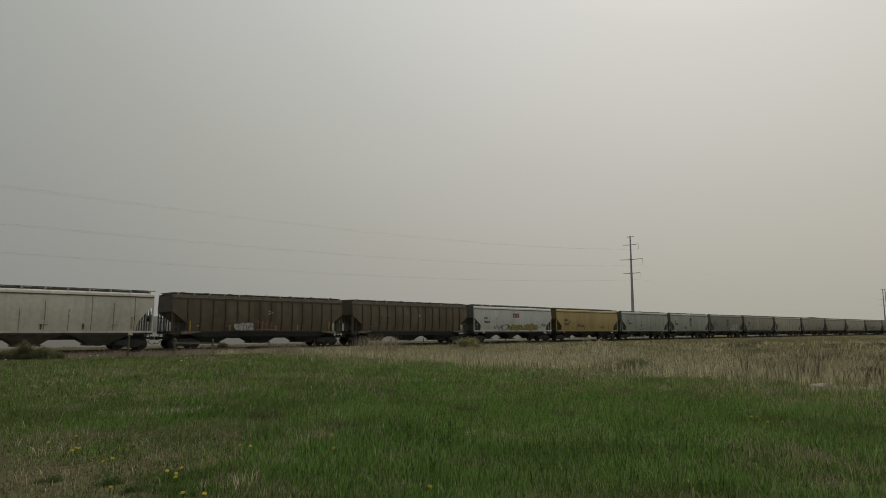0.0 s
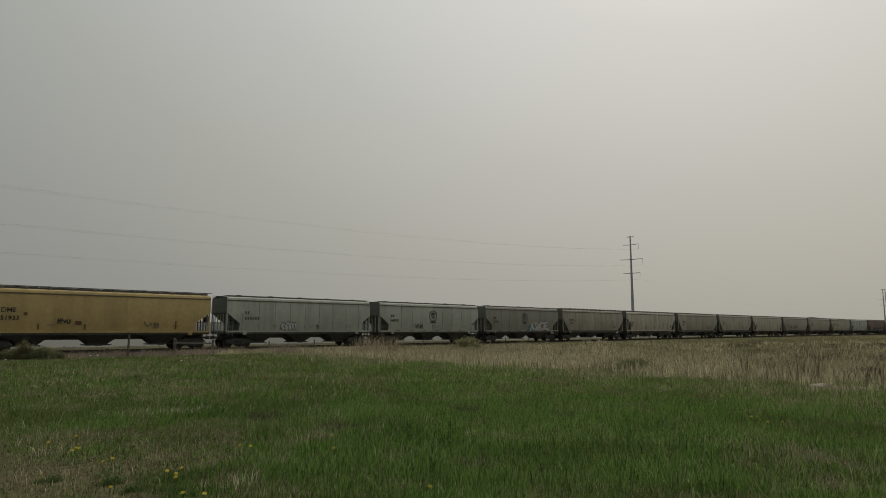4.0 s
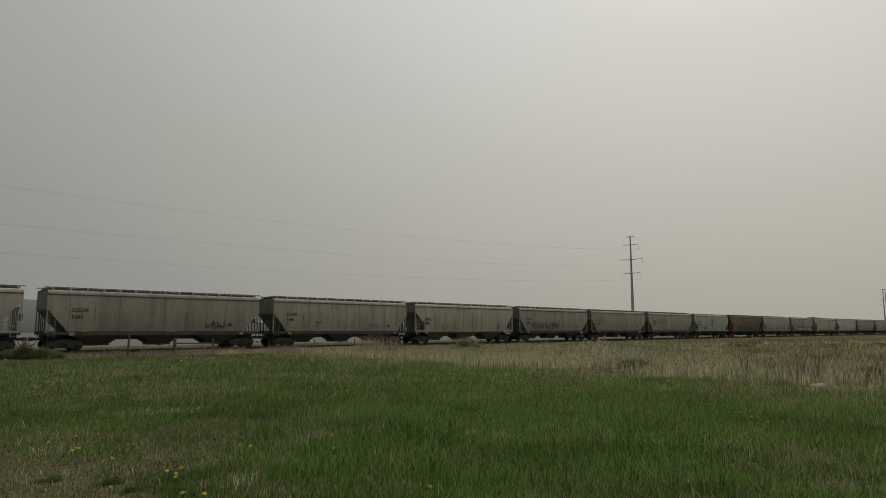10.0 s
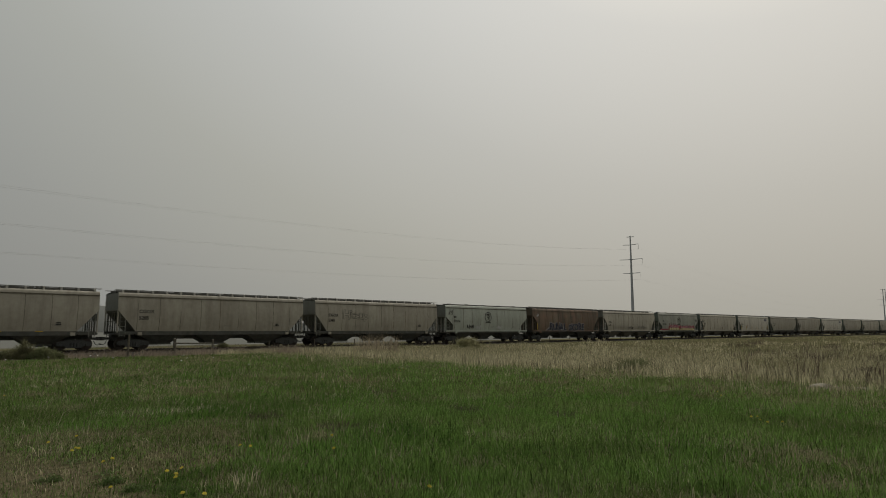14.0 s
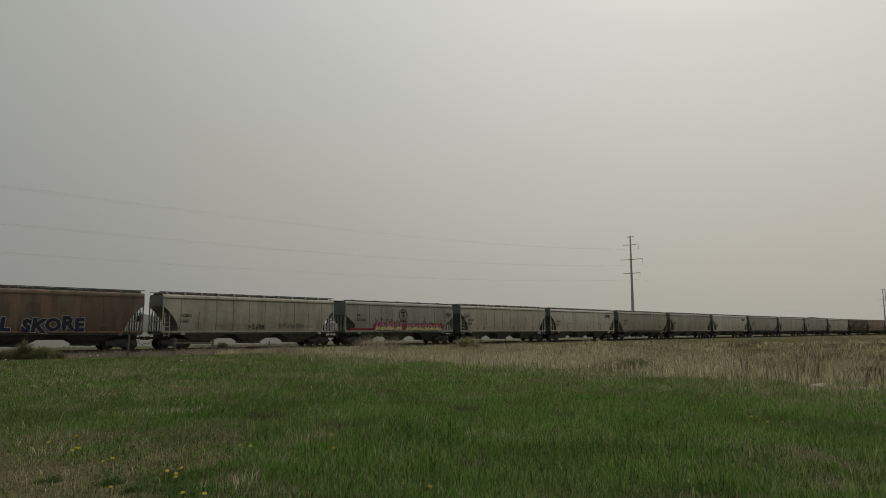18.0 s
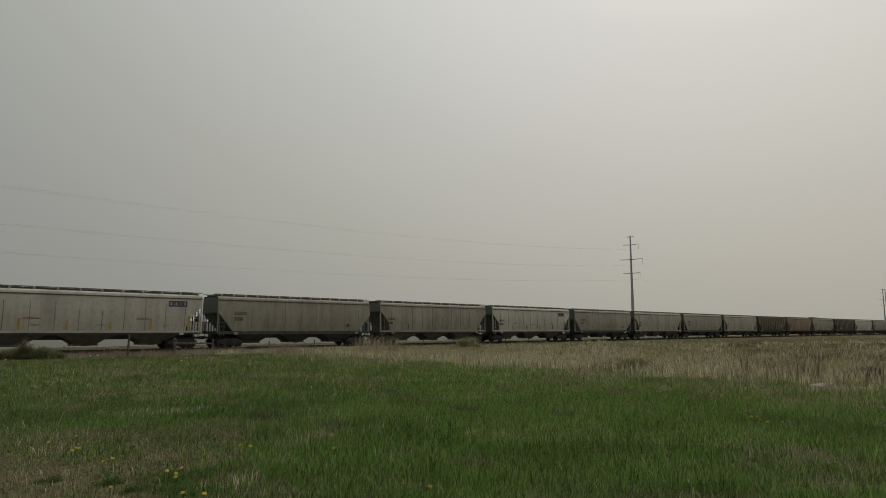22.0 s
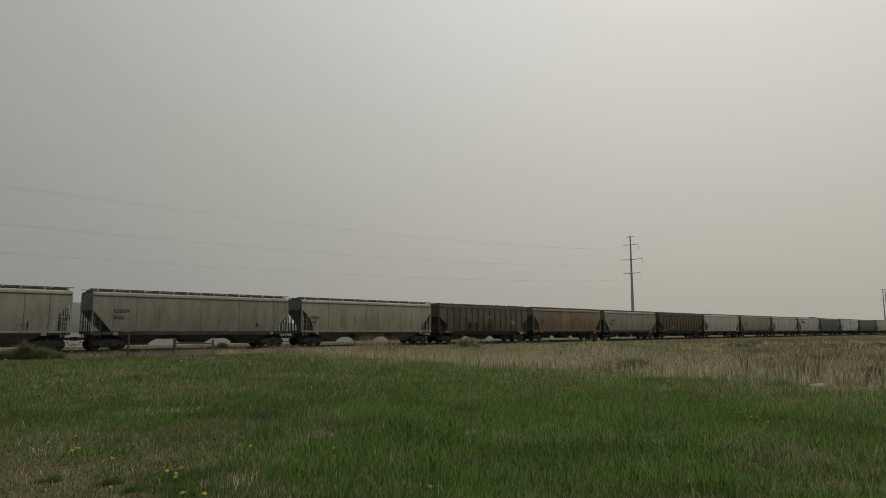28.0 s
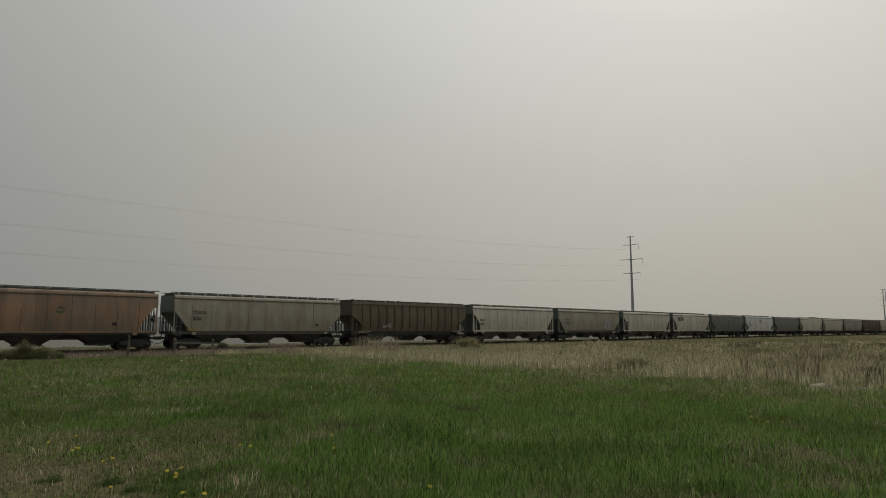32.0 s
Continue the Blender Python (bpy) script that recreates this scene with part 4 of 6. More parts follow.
TRAIN_ROWS = [
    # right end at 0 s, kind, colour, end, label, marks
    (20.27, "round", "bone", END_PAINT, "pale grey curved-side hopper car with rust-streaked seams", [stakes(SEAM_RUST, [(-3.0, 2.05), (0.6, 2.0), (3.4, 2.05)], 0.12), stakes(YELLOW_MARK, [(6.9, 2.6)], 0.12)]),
    (39.17, "ribbed", "brown", END_BROWN, "dull brown ribbed hopper car with white and pink graffiti", [
        mural(11, -3.15, 1.52, 1.9, 0.66, 4, "bubble", INK_GREY, [(WHITE_INK, -0.2, 1.6)], 0.06, 0.07), mural(12, -0.85, 1.54, 1.8, 0.74, 4, "wild", ROSE_INK, [], 0.09, 0.07), arrow(0.23, 2.97, WHITE_INK),
        stakes(YELLOW_MARK, [(-7.15, 2.34), (7.1, 2.46)], 0.1, 1.5), stakes(YELLOW_MARK, [(-3.52, 1.95), (-1.22, 1.95), (1.11, 1.95), (3.46, 2.0)], 0.1, 1.52), block_mark(-6.55, 1.86, [(0, 0, 0.24, 0.1)], WHITE_INK)]),
    (58.13, "ribbed", "brown", END_BROWN, "dull brown ribbed hopper car with a black underframe", [block_mark(-5.35, 2.74, LOST_LETTERS, DARK_RIB), arrow(0.44, 2.97, WHITE_INK), block_mark(-6.45, 1.9, [(0, 0, 0.28, 0.1)], WHITE_INK)]),
    (76.13, "steep", "white", END_TEAL, "clean white smooth-sided hopper car with a red emblem and olive graffiti", [
        road_mark("SOO", "118028", -6.49, 2.92, 0.39, None, 0.48), block_mark(-0.54, 3.2, RED_BLOCKS, RED_INK), spray(13, -4.5, 1.5, 1.6, 0.85, 2, None, INK_GREY, 0.07), mural(46, -2.8, 1.48, 1.1, 0.75, 1, "bubble", INK, [], 0.07), mural(43, -1.4, 1.46, 2.8, 0.74, 5, "bubble", INK, [(OLIVE_INK, -0.2, 1.6)], 0.06),
        mural(14, 1.85, 1.46, 3.0, 0.82, 5, "bubble", INK, [(OLIVE_INK, -0.2, 1.6)], 0.06), open_letter(-4.1, 2.25), spray(47, 5.75, 2.05, 1.0, 0.42, 4, None, INK_GREY, 0.06), stakes(SEAM_RUST, [(7.3, 2.4)], 0.12)]),
    (94.69, "smooth", "yellow", END_YELLOW, "mustard yellow hopper car with dark underframe and black lettering", [
        road_mark("DME", "51933", -6.76, 2.85, 0.46, None, 0.58), spray(15, -3.25, 1.98, 0.95, 0.45, 3, None, INK, 0.07), spray(16, 3.0, 1.7, 1.3, 0.55, 3, None, INK_GREY, 0.06), block_mark(-2.0, 1.95, [(0, 0, 0.44, 0.28)], SEAM_RUST),
        block_mark(-5.37, 2.62, [(0, 0, 0.24, 0.22)], SEAM_RUST), stakes(SEAM_RUST, [(-4.4, 2.0), (-1.3, 2.0), (5.6, 2.3)])]),
    (112.43, "cylinder", "green_grey", END_TEAL, "weathered green-grey cylindrical hopper car with black graffiti", [tank_mark("#6", -6.4, INK_GREY), mural(17, -2.6, 1.55, 1.7, 0.7, 4, "bubble", INK, [(WHITE_INK, -0.2, 1.6)], 0.07), emblem(1.5, 1.9, 0.17)]),
    (129.84, "cylinder", "green_grey", END_PAINT, "green-grey cylindrical hopper car with a black round emblem", [tank_mark("653937", -6.44), emblem(0.0, 3.15, 0.67), spray(18, -2.75, 1.62, 1.15, 0.72, 3, None, INK, 0.06), sill_stripe(6, SEAM_RUST)]),
    (147.38, "cylinder", "mid_grey", END_PAINT, "weathered grey cylindrical hopper car with a round emblem and white graffiti", [
        tank_mark("652267"), emblem(0.0, 3.19, 0.66), flare(0.7, 1.5, [(0, 0), (1.5, 0), (1.5, 0.5), (0.2, 0.55)], TEAL_INK), word("ASBOE", 1.15, 1.53, 1.42, WHITE_INK, 0.05, 0.0, INK, tight=0.86), mural(48, 5.0, 1.5, 0.7, 0.35, 2, "bubble", INK, [(WHITE_INK, -0.2, 1.6)], 0.05), sill_stripe(6, SEAM_RUST)]),
    (165.95, "slope", "tan", END_PAINT, "tan-grey slope-end hopper car with faded lettering", [slope_mark("5182", -6.9), spray(19, -8.1, 2.4, 0.8, 1.0, 3, None, WHITE_INK, 0.04), door_plate(5.7), block_mark(-5.0, 2.05, [(0, 0, 0.5, 0.06)], YELLOW_MARK)]),
    (185.0, "round", "cream", END_PAINT, "cream-grey curved-side hopper car streaked with rust", [round_mark("5942", -7.53), stakes(SEAM_RUST, [(-7.75, 2.95)], 0.18), stakes(SEAM_RUST, [(-2.2, 2.2), (2.6, 2.1), (6.9, 2.5)], 0.1)]),
    (203.71, "slope", "tan", END_PAINT, "tan-grey slope-end hopper car with a black spray tag", [slope_mark("5343", -6.97), spray(20, 3.5, 1.6, 1.8, 0.8, 4, None, INK, 0.07), door_plate(5.6), sill_stripe(2)]),
    (222.03, "slope", "tan", END_PAINT, "tan-grey slope-end hopper car with black lettering", [slope_mark("5344", -7.04), spray(21, -3.8, 2.18, 0.75, 0.22, 3, None, INK, 0.05), spray(57, 3.0, 1.75, 1.1, 0.5, 3, None, INK_GREY, 0.04), door_plate(5.6), sill_stripe(1)]),
    (241.24, "round", "cream", END_PAINT, "cream-grey curved-side hopper car with rust-stained seams", [round_mark("5838", -7.43), stakes(SEAM_RUST, [(-7.65, 2.6)], 0.18), stakes(SEAM_RUST, [(-4.6, 2.2), (5.8, 2.3)], 0.1)]),
    (259.56, "slope", "tan", END_PAINT, "tan-grey slope-end hopper car with a long black scrawl", [slope_mark("5560", -6.98), spray(22, -5.9, 1.7, 6.6, 0.95, 9, None, INK, 0.1), door_plate(5.5), sill_stripe(5)]),
    (277.93, "slope", "tan", END_PAINT, "plain tan-grey slope-end hopper car", [slope_mark("5285", -6.9), door_plate(5.5)]),
    (296.38, "slope", "tan", END_PAINT, "tan-grey slope-end hopper car with faded chalk-like writing", [slope_mark("5385"), word("Hiccup", -5.2, 2.75, 1.15, PAINT["tan"], 0.015, 0.0, INK_GREY, tight=1.15), door_plate(5.5)]),
    (313.71, "cylinder", "green_grey", END_PAINT, "green-grey cylindrical hopper car with an emblem and several tags", [
        tank_mark("652630", -6.58), emblem(-0.21, 3.19, 0.66), spray(23, -7.5, 3.3, 0.8, 0.8, 3, None, INK_GREY, 0.06), spray(24, -4.2, 1.62, 1.2, 0.62, 4, None, INK, 0.09), spray(25, -2.6, 1.62, 1.0, 0.55, 4, None, WHITE_INK, 0.08), spray(26, 1.45, 1.62, 1.0, 0.52, 4, None, WHITE_INK, 0.08)]),
    (332.34, "round", "rust", END_BROWN, "dark rusty brown hopper car with two white-edged graffiti words", [
        flare(-5.15, 1.5, [(-0.55, -0.03), (1.2, -0.03), (1.2, 0.75), (0.55, 0.5)], WHITE_INK), flare(-5.1, 1.5, [(-0.35, 0.02), (1.2, 0.02), (1.2, 0.68), (0.58, 0.4)], NAVY_INK, 0.006), flare(-1.6, 1.5, [(-0.8, -0.03), (1.25, -0.03), (0.5, 0.3), (0.05, 0.95), (-0.8, 0.6)], WHITE_INK), flare(-1.65, 1.5, [(-0.8, 0.02), (1.05, 0.02), (0.42, 0.25), (0.05, 0.75), (-0.8, 0.5)], NAVY_INK, 0.006),
        word("RUNAL", -4.75, 1.54, 1.32, NAVY_INK, 0.07, 0.0, WHITE_INK, tight=0.86), spray(40, -4.6, 1.5, 3.6, 0.35, 6, NAVY_INK, None, 0.05, 0.5), word("SKORE", 0.15, 1.54, 1.25, NAVY_INK, 0.075, 0.0, WHITE_INK, tight=0.92), stakes(YELLOW_MARK, [(-7.58, 2.52)], 0.14),
        emblem(0.78, 3.15, 0.42, SEAM), spray(58, -7.75, 3.35, 0.45, 0.6, 2, None, WHITE_INK, 0.06)]),
    (351.04, "round", "cream", END_PAINT, "grimy cream hopper car with faint washed-out graffiti", [round_mark("1665", -7.07, "CGEX"), spray(27, -5.9, 1.65, 5.0, 0.75, 8, None, PAINT["tan"], 0.1), spray(28, -0.8, 1.56, 1.6, 0.6, 4, None, INK, 0.06), spray(59, 2.2, 1.65, 2.8, 0.6, 6, None, STENCIL, 0.09)]),
    (368.5, "cylinder", "ash_grey", END_TEAL, "grey cylindrical hopper car with emblem and pink graffiti", [
        tank_mark("651364", -6.54), emblem(-0.08, 3.21, 0.66), spray(45, -4.3, 1.5, 10.6, 0.85, 16, CRIMSON_INK, None, 0.06, 0.3),
        mural(29, -4.0, 1.47, 3.7, 1.05, 5, "wild", INK, [(CREAM_INK, -0.2, 0.42), (PINK_INK, 0.42, 1.6)], 0.09, 0.03), mural(30, 0.4, 1.45, 5.5, 0.9, 6, "wild", INK, [(CREAM_INK, -0.2, 0.45), (PINK_INK, 0.45, 1.6)], 0.08, 0.03),
        block_mark(-7.4, 1.48, [(0, 0, 3.2, 0.26)], RED_INK), spray(49, 6.7, 3.05, 0.9, 0.6, 3, None, INK_GREY, 0.1)]),
    (387.55, "round", "cream", END_TEAL, "cream-grey curved-side hopper car with a dark tag beside its lettering", [round_mark("5572", -7.55), spray(31, -8.4, 2.95, 1.1, 0.65, 4, None, INK, 0.06), stakes(SEAM_RUST, [(-7.77, 2.5)], 0.18), stakes(SEAM_RUST, [(-4.5, 2.1), (1.5, 2.1), (7.2, 2.5)], 0.1)]),
    (406.52, "round", "pale", END_TEAL, "pale grey hopper car with a dark blue emblem and yellow stripes", [round_mark("62453", -7.43, "GACX"), block_mark(5.9, 3.5, BLUE_BARS, BLUE_INK), stakes(YELLOW_MARK, [(-7.63, 2.6), (7.65, 2.75)], 0.15), stakes(YELLOW_MARK, [(-4.67, 2.42), (-1.59, 2.3), (1.46, 2.2), (4.52, 2.45)], 0.12), *[block_mark(x, 2.4, [(0, 0, 1.2, 0.045), (0.1, 0.08, 0.9, 0.03)], ROSE_INK) for x in (-4.5, 3.3)]]),
    (424.96, "slope", "tan", END_TEAL, "tan-grey slope-end hopper car with worn black lettering", [slope_mark("5558"), door_plate(5.5), sill_stripe(2)]),
    (443.89, "round", "tan", END_PAINT, "weathered tan curved-side hopper car with dark seams", [round_mark("5780", -7.64), stakes(SEAM_RUST, [(-7.85, 2.4)], 0.14), stakes(SEAM_RUST, [(-4.6, 2.2), (-1.4, 2.0), (1.6, 2.1), (4.8, 2.1), (7.4, 2.3)], 0.08)]),
    (462.93, "round", "pale", END_TEAL, "pale grey curved-side hopper car with a dark blue emblem", [round_mark("62635", -7.56, "GACX"), block_mark(5.8, 3.5, BLUE_BARS, BLUE_INK), stakes(SEAM_RUST, [(-7.75, 2.6), (7.51, 2.65)], 0.13), stakes(SEAM_RUST, [(-4.74, 2.18), (-1.69, 2.2), (1.36, 2.2), (4.4, 2.25)]), *[block_mark(x, z, [(0, 0, 1.1, 0.045), (0.1, 0.08, 0.85, 0.03)], ROSE_INK) for x, z in ((-4.7, 2.38), (-0.7, 2.24), (3.43, 2.38))]]),
    (481.25, "slope", "tan", END_TEAL, "tan-grey slope-end hopper car with a small scrawl", [slope_mark("5527"), spray(32, 0.8, 1.9, 0.9, 0.35, 3, None, INK_GREY, 0.05), door_plate(5.5)]),
    (500.12, "round", "cream", END_TEAL, "cream curved-side hopper car with thin rust streaks", [round_mark("#4"), stakes(SEAM_RUST, [(-7.6, 2.3), (5.9, 2.2)], 0.1)]),
    (518.74, "slope", "tan", END_TEAL, "tan-grey slope-end hopper car with black lettering and a yellow mark", [slope_mark("5552", -7.07), door_plate(5.15), sill_stripe(3)]),
    (537.88, "round", "cream", END_TEAL, "cream-grey curved-side hopper car with an ochre corner stripe", [round_mark("5764", -7.86), stakes(SEAM_RUST, [(-8.0, 2.4), (7.3, 2.4)], 0.14)]),
    (556.28, "ribbed", "umber", END_BROWN, "dull brown ribbed hopper car with dark block letters", [
        word("R", -3.6, 1.55, 1.3, INK, 0.045, lift=0.07), word("P", -2.3, 1.55, 1.3, INK, 0.045, lift=0.07), mural(50, -0.95, 1.6, 0.7, 0.85, 1, "bubble", INK, [], 0.11, 0.07), word("H", 0.15, 1.55, 1.28, INK, 0.045, lift=0.07), arrow(0.28, 2.97, WHITE_INK),
        spray(33, 4.9, 2.2, 0.9, 0.6, 4, None, WHITE_INK, 0.06, lift=0.03), block_mark(-5.53, 2.7, LOST_LETTERS, DARK_RIB), block_mark(-6.65, 1.88, [(0, 0, 0.28, 0.1)], WHITE_INK)]),
    (575.41, "round", "orange", END_PAINT, "faded orange rust-streaked hopper car with a round green emblem", [round_mark("#4", -7.23, "CGOX", SEAM), flare(1.67, 2.72, [(-0.3, 0.14), (0, 0.04), (0.3, 0.16), (0.27, 0.32), (0, 0.24), (-0.25, 0.32)], FADED_GREEN), flare(1.67, 3.05, [(-0.32, 0.06), (0.32, 0.06), (0.2, 0.26), (-0.07, 0.3)], FADED_GREEN), door_plate(5.3)]),
    (593.77, "slope", "tan", END_TEAL, "tan-grey slope-end hopper car with yellow foot stripes", [slope_mark("5265", -6.9), block_mark(-7.4, 1.53, [(0, 0, 0.98, 0.07), (3.2, 0, 0.45, 0.07)], YELLOW_MARK), door_plate(5.5)]),
    (612.71, "ribbed", "brown", END_BROWN, "dark brown ribbed hopper car with small white tags", [spray(34, -4.6, 1.75, 1.2, 0.5, 3, None, WHITE_INK, 0.06), spray(35, 0.5, 1.75, 5.0, 0.4, 9, None, INK_GREY, 0.05)]),
    (631.44, "round", "pale", END_TEAL, "pale grey curved-side hopper car", [round_mark("#4", ink=INK_GREY)]),
    (650.09, "slope", "tan", END_TEAL, "tan-grey slope-end hopper car with a white tag", [slope_mark("#4", top="#4", ink=INK_GREY), spray(36, 3.6, 1.6, 2.2, 1.3, 4, WHITE_INK, INK_GREY)]),
    (668.22, "round", "pale", END_TEAL, "pale cream curved-side hopper car", [round_mark("#4", top="#4", ink=SEAM_RUST)]),
    (685.3, "round", "pale", END_TEAL, "pale grey hopper car with a dark emblem near its top", [block_mark(-6.0, 3.2, [(0, 0, 1.1, 0.7), (1.3, 0, 0.9, 0.7)], INK_GREY)]),
    (702.9, "cylinder", "dark_grey", END_TEAL, "dark green-grey cylindrical hopper car", [emblem(0.0, 3.0, 0.7, INK_GREY)]),
    (720.6, "steep", "white", END_TEAL, "white smooth-sided hopper car with a red emblem", [block_mark(-0.54, 3.2, RED_BLOCKS, RED_INK), road_mark("#3", "#5", -6.4, 2.9, 0.36, INK_GREY)]),
    (738.6, "cylinder", "dark_grey", END_TEAL, "dark green-grey cylindrical hopper car", []),
    (756.6, "round", "pale", END_TEAL, "pale grey curved-side hopper car", []),
    (774.9, "round", "cream", END_PAINT, "cream-grey curved-side hopper car", []),
    (793.5, "slope", "mid_grey", END_TEAL, "grey slope-end hopper car", []),
    (811.8, "ribbed", "brown", END_BROWN, "dull brown ribbed hopper car", []),
    (830.4, "round", "cream", END_PAINT, "cream-grey curved-side hopper car", []),
]
TRAIN = []
last_end = 1.6
for right, kind, body, end, label, marks in TRAIN_ROWS:
    length = right - last_end - 1.45
    car = hopper_car(kind, body, end, length, label, marks)
    TRAIN.append((car, right - round(length / 2, 1)))
    last_end = right


# ---- power line ----
# Galvanised grey made lighter and bluer: distance haze put into the poles' colour.
POLE_STEEL = material("hazed_galvanised_pole_steel", (0.44, 0.46, 0.47), 0.6, 0.3, noise_at=2, mottle=0.3)
WIRE = material("weathered_conductor", (0.4, 0.4, 0.39), 0.6, 0.4, noise_at=2, mottle=0.2)
GLASS_GREY = material("grey_insulator", (0.42, 0.42, 0.41), 0.4, noise_at=4, mottle=0.2)
POLES = [plan(53.2 - 335 * math.sin(radians(40)), 178 - 335 * math.cos(radians(40))), plan(53.2, 178), plan(289, 416), plan(526, 654)]
ARMS = [(25.4, 2.4), (21.2, 3.5), (17.3, 2.6)]
HANG, SAG = (24.0, 19.5, 15.5), (8.7, 8.0, 6.65)
ALONG = (POLES[2] - POLES[1]).normalized()
ACROSS = Vector((ALONG.y, -ALONG.x, 0))


def build_pole(at):
    root = thing("power_pole", at, "tall grey steel transmission pole with three pairs of arms", "power pole", "poles of the power line")
    part("shaft", 1, lambda: Shape().tube((0, 0, -1), (0, 0, 28.0), 0.5, 12, 0.17), POLE_STEEL, root)
    if at == POLES[2]:
        part("shaft", "second", lambda: Shape().tube((1.1, -1.1, -1), (1.1, -1.1, 28.0), 0.45, 12, 0.17), POLE_STEEL, root)
    turn = (0, 0, math.atan2(ACROSS.y, ACROSS.x))
    part("top_arm", 1, lambda: Shape().tube((-1.15, 0, 27.75), (1.1, 0, 27.65), 0.1, 6), POLE_STEEL, root, turn=turn)
    for z, a in ARMS:
        part("arm", (z, a, "far"), lambda: Shape().tube((0, 0, z), (-a, 0, z + 0.15), 0.12, 6, 0.07), POLE_STEEL, root, turn=turn)
        part("arm", (z, a, "near"), lambda: Shape().tube((0, 0, z), (a, 0, z + 0.1), 0.12, 6, 0.07), POLE_STEEL, root, turn=turn)
        part("insulator", 1, insulator, GLASS_GREY, root, at=tuple(ACROSS * a + Vector((0, 0, z + 0.1))))
    return root


def insulator():
    s = Shape()
    for i in range(5):
        s.tube((0, 0, -0.3 * i), (0, 0, -0.3 * i - 0.16), 0.055, 7)
    return s.tube((0, 0, 0), (0, 0, -1.5), 0.02, 5)


for p in POLES:
    build_pole(p)
for (z, a), hang, sag in zip(ARMS, HANG, SAG):
    for side in (-0.5, 0.5):
        for p, q in zip(POLES, POLES[1:]):
            w, pts = Shape(), []
            for i in range(41):
                u = i / 40
                c = p.lerp(q, u) + ACROSS * (a + side)
                pts.append(Vector((c.x, c.y, hang - 4 * sag * u * (1 - u))))
            w.path(pts, 0.007 if p is POLES[0] else 0.004, 4)
            solid("power_line", w, WIRE, "thin sagging power line conductor", "power line", group="conductors of the power line")

# ---- posts and barrier beside the track ----
POST_WOOD = material("weathered_grey_post_timber", (0.15, 0.135, 0.11), 0.9, noise_at=9, mottle=0.45, bump=0.3, streak=0.3)
RAIL_WOOD = material("pale_weathered_plank", (0.24, 0.22, 0.185), 0.9, noise_at=7, mottle=0.4, bump=0.3)
T_POST = material("rusty_fence_post_steel", (0.12, 0.10, 0.08), 0.8, noise_at=8, mottle=0.4)


def post_shape(height, w):
    s = Shape()
    s.box(0, 0, height / 2 - 0.2, w, w, height + 0.4, w * 0.2)
    s.add([(-w / 2, -w / 2, height), (w / 2, -w / 2, height), (w / 2, w / 2, height), (-w / 2, w / 2, height), (0.02, 0, height + 0.04)], [(0, 1, 4), (1, 2, 4), (2, 3, 4), (3, 0, 4)])
    return s


g = plan(-0.4915 * 41.0, 41.0)
solid("wooden_post", post_shape(1.62, 0.11), POST_WOOD, "weathered grey wooden post standing in dry weeds", "post", at=(g.x, g.y, swell(g.x, g.y) - 0.1))
b2 = plan(-0.360 * 42.3, 42.3) - plan(-0.4194 * 42.3, 42.3)
barrier = thing("barrier", plan(-0.4194 * 42.3, 42.3, -0.1), "low weathered timber barrier of two posts and a rail", "barrier")
part("post", "thick", lambda: post_shape(1.08, 0.17), POST_WOOD, barrier)
part("post", "thin", lambda: post_shape(1.02, 0.115), POST_WOOD, barrier, at=(b2.x, b2.y, 0))
part("crossbar", 1, lambda: Shape().tube((-b2.x * 0.04, -b2.y * 0.04, 0.80), (b2.x, b2.y, 0.78), 0.055, 6), RAIL_WOOD, barrier)
rng = random.Random(9)
fence = thing("fence", (0, 0, 0), "line of thin rusty fence posts along the track", "fence")
for i in range(0, 62):
    x = 24.0 + i * 4.6
    p = track(x, -5.6)[0]
    f = part("fence_post", 1, lambda: Shape().box(0, 0, 0.45, 0.05, 0.05, 1.5).box(0, 0.03, 0.45, 0.015, 0.05, 1.5), T_POST, fence, at=(p.x, p.y, swell(p.x, p.y) - 0.05))
    f.rotation_euler = (rng.uniform(-0.04, 0.04), rng.uniform(-0.05, 0.05), rng.uniform(0, 1))

# ---- grass ----
def grass_material(name, tint, tint_to, spread=0.4):
    """Blades that let part of the light through."""
    m = material(name, tint, 0.75, noise_at=0.35, tint_to=tint_to, island=True, random_value=spread, sheen=0.15)
    nt = m.node_tree
    b, out = nt.nodes["Principled BSDF"], nt.nodes["Material Output"]
    thin, both = nt.nodes.new("ShaderNodeBsdfTranslucent"), nt.nodes.new("ShaderNodeMixShader")
    nt.links.new(b.inputs["Base Color"].links[0].from_socket, thin.inputs["Color"])
    both.inputs[0].default_value = 0.45
    nt.links.new(b.outputs[0], both.inputs[1])
    nt.links.new(thin.outputs[0], both.inputs[2])
    nt.links.new(both.outputs[0], out.inputs["Surface"])
    return m


GREEN = grass_material("fresh_green_grass", (0.116, 0.226, 0.045), (0.152, 0.23, 0.066), 0.9)
STRAW = grass_material("dry_straw_grass", (0.46, 0.42, 0.285), (0.31, 0.29, 0.185), 0.8)
THATCH = grass_material("dull_tan_thatch", (0.285, 0.262, 0.158), (0.178, 0.178, 0.09), 0.75)
DEEP = grass_material("deep_green_grass", (0.075, 0.15, 0.029), (0.102, 0.158, 0.042), 0.82)
OLIVE_GRASS = grass_material("olive_field_grass_blade", (0.165, 0.175, 0.085), (0.20, 0.185, 0.105), 0.5)
LITTER = grass_material("trodden_dead_grass", (0.16, 0.144, 0.088), (0.10, 0.092, 0.053), 0.65)
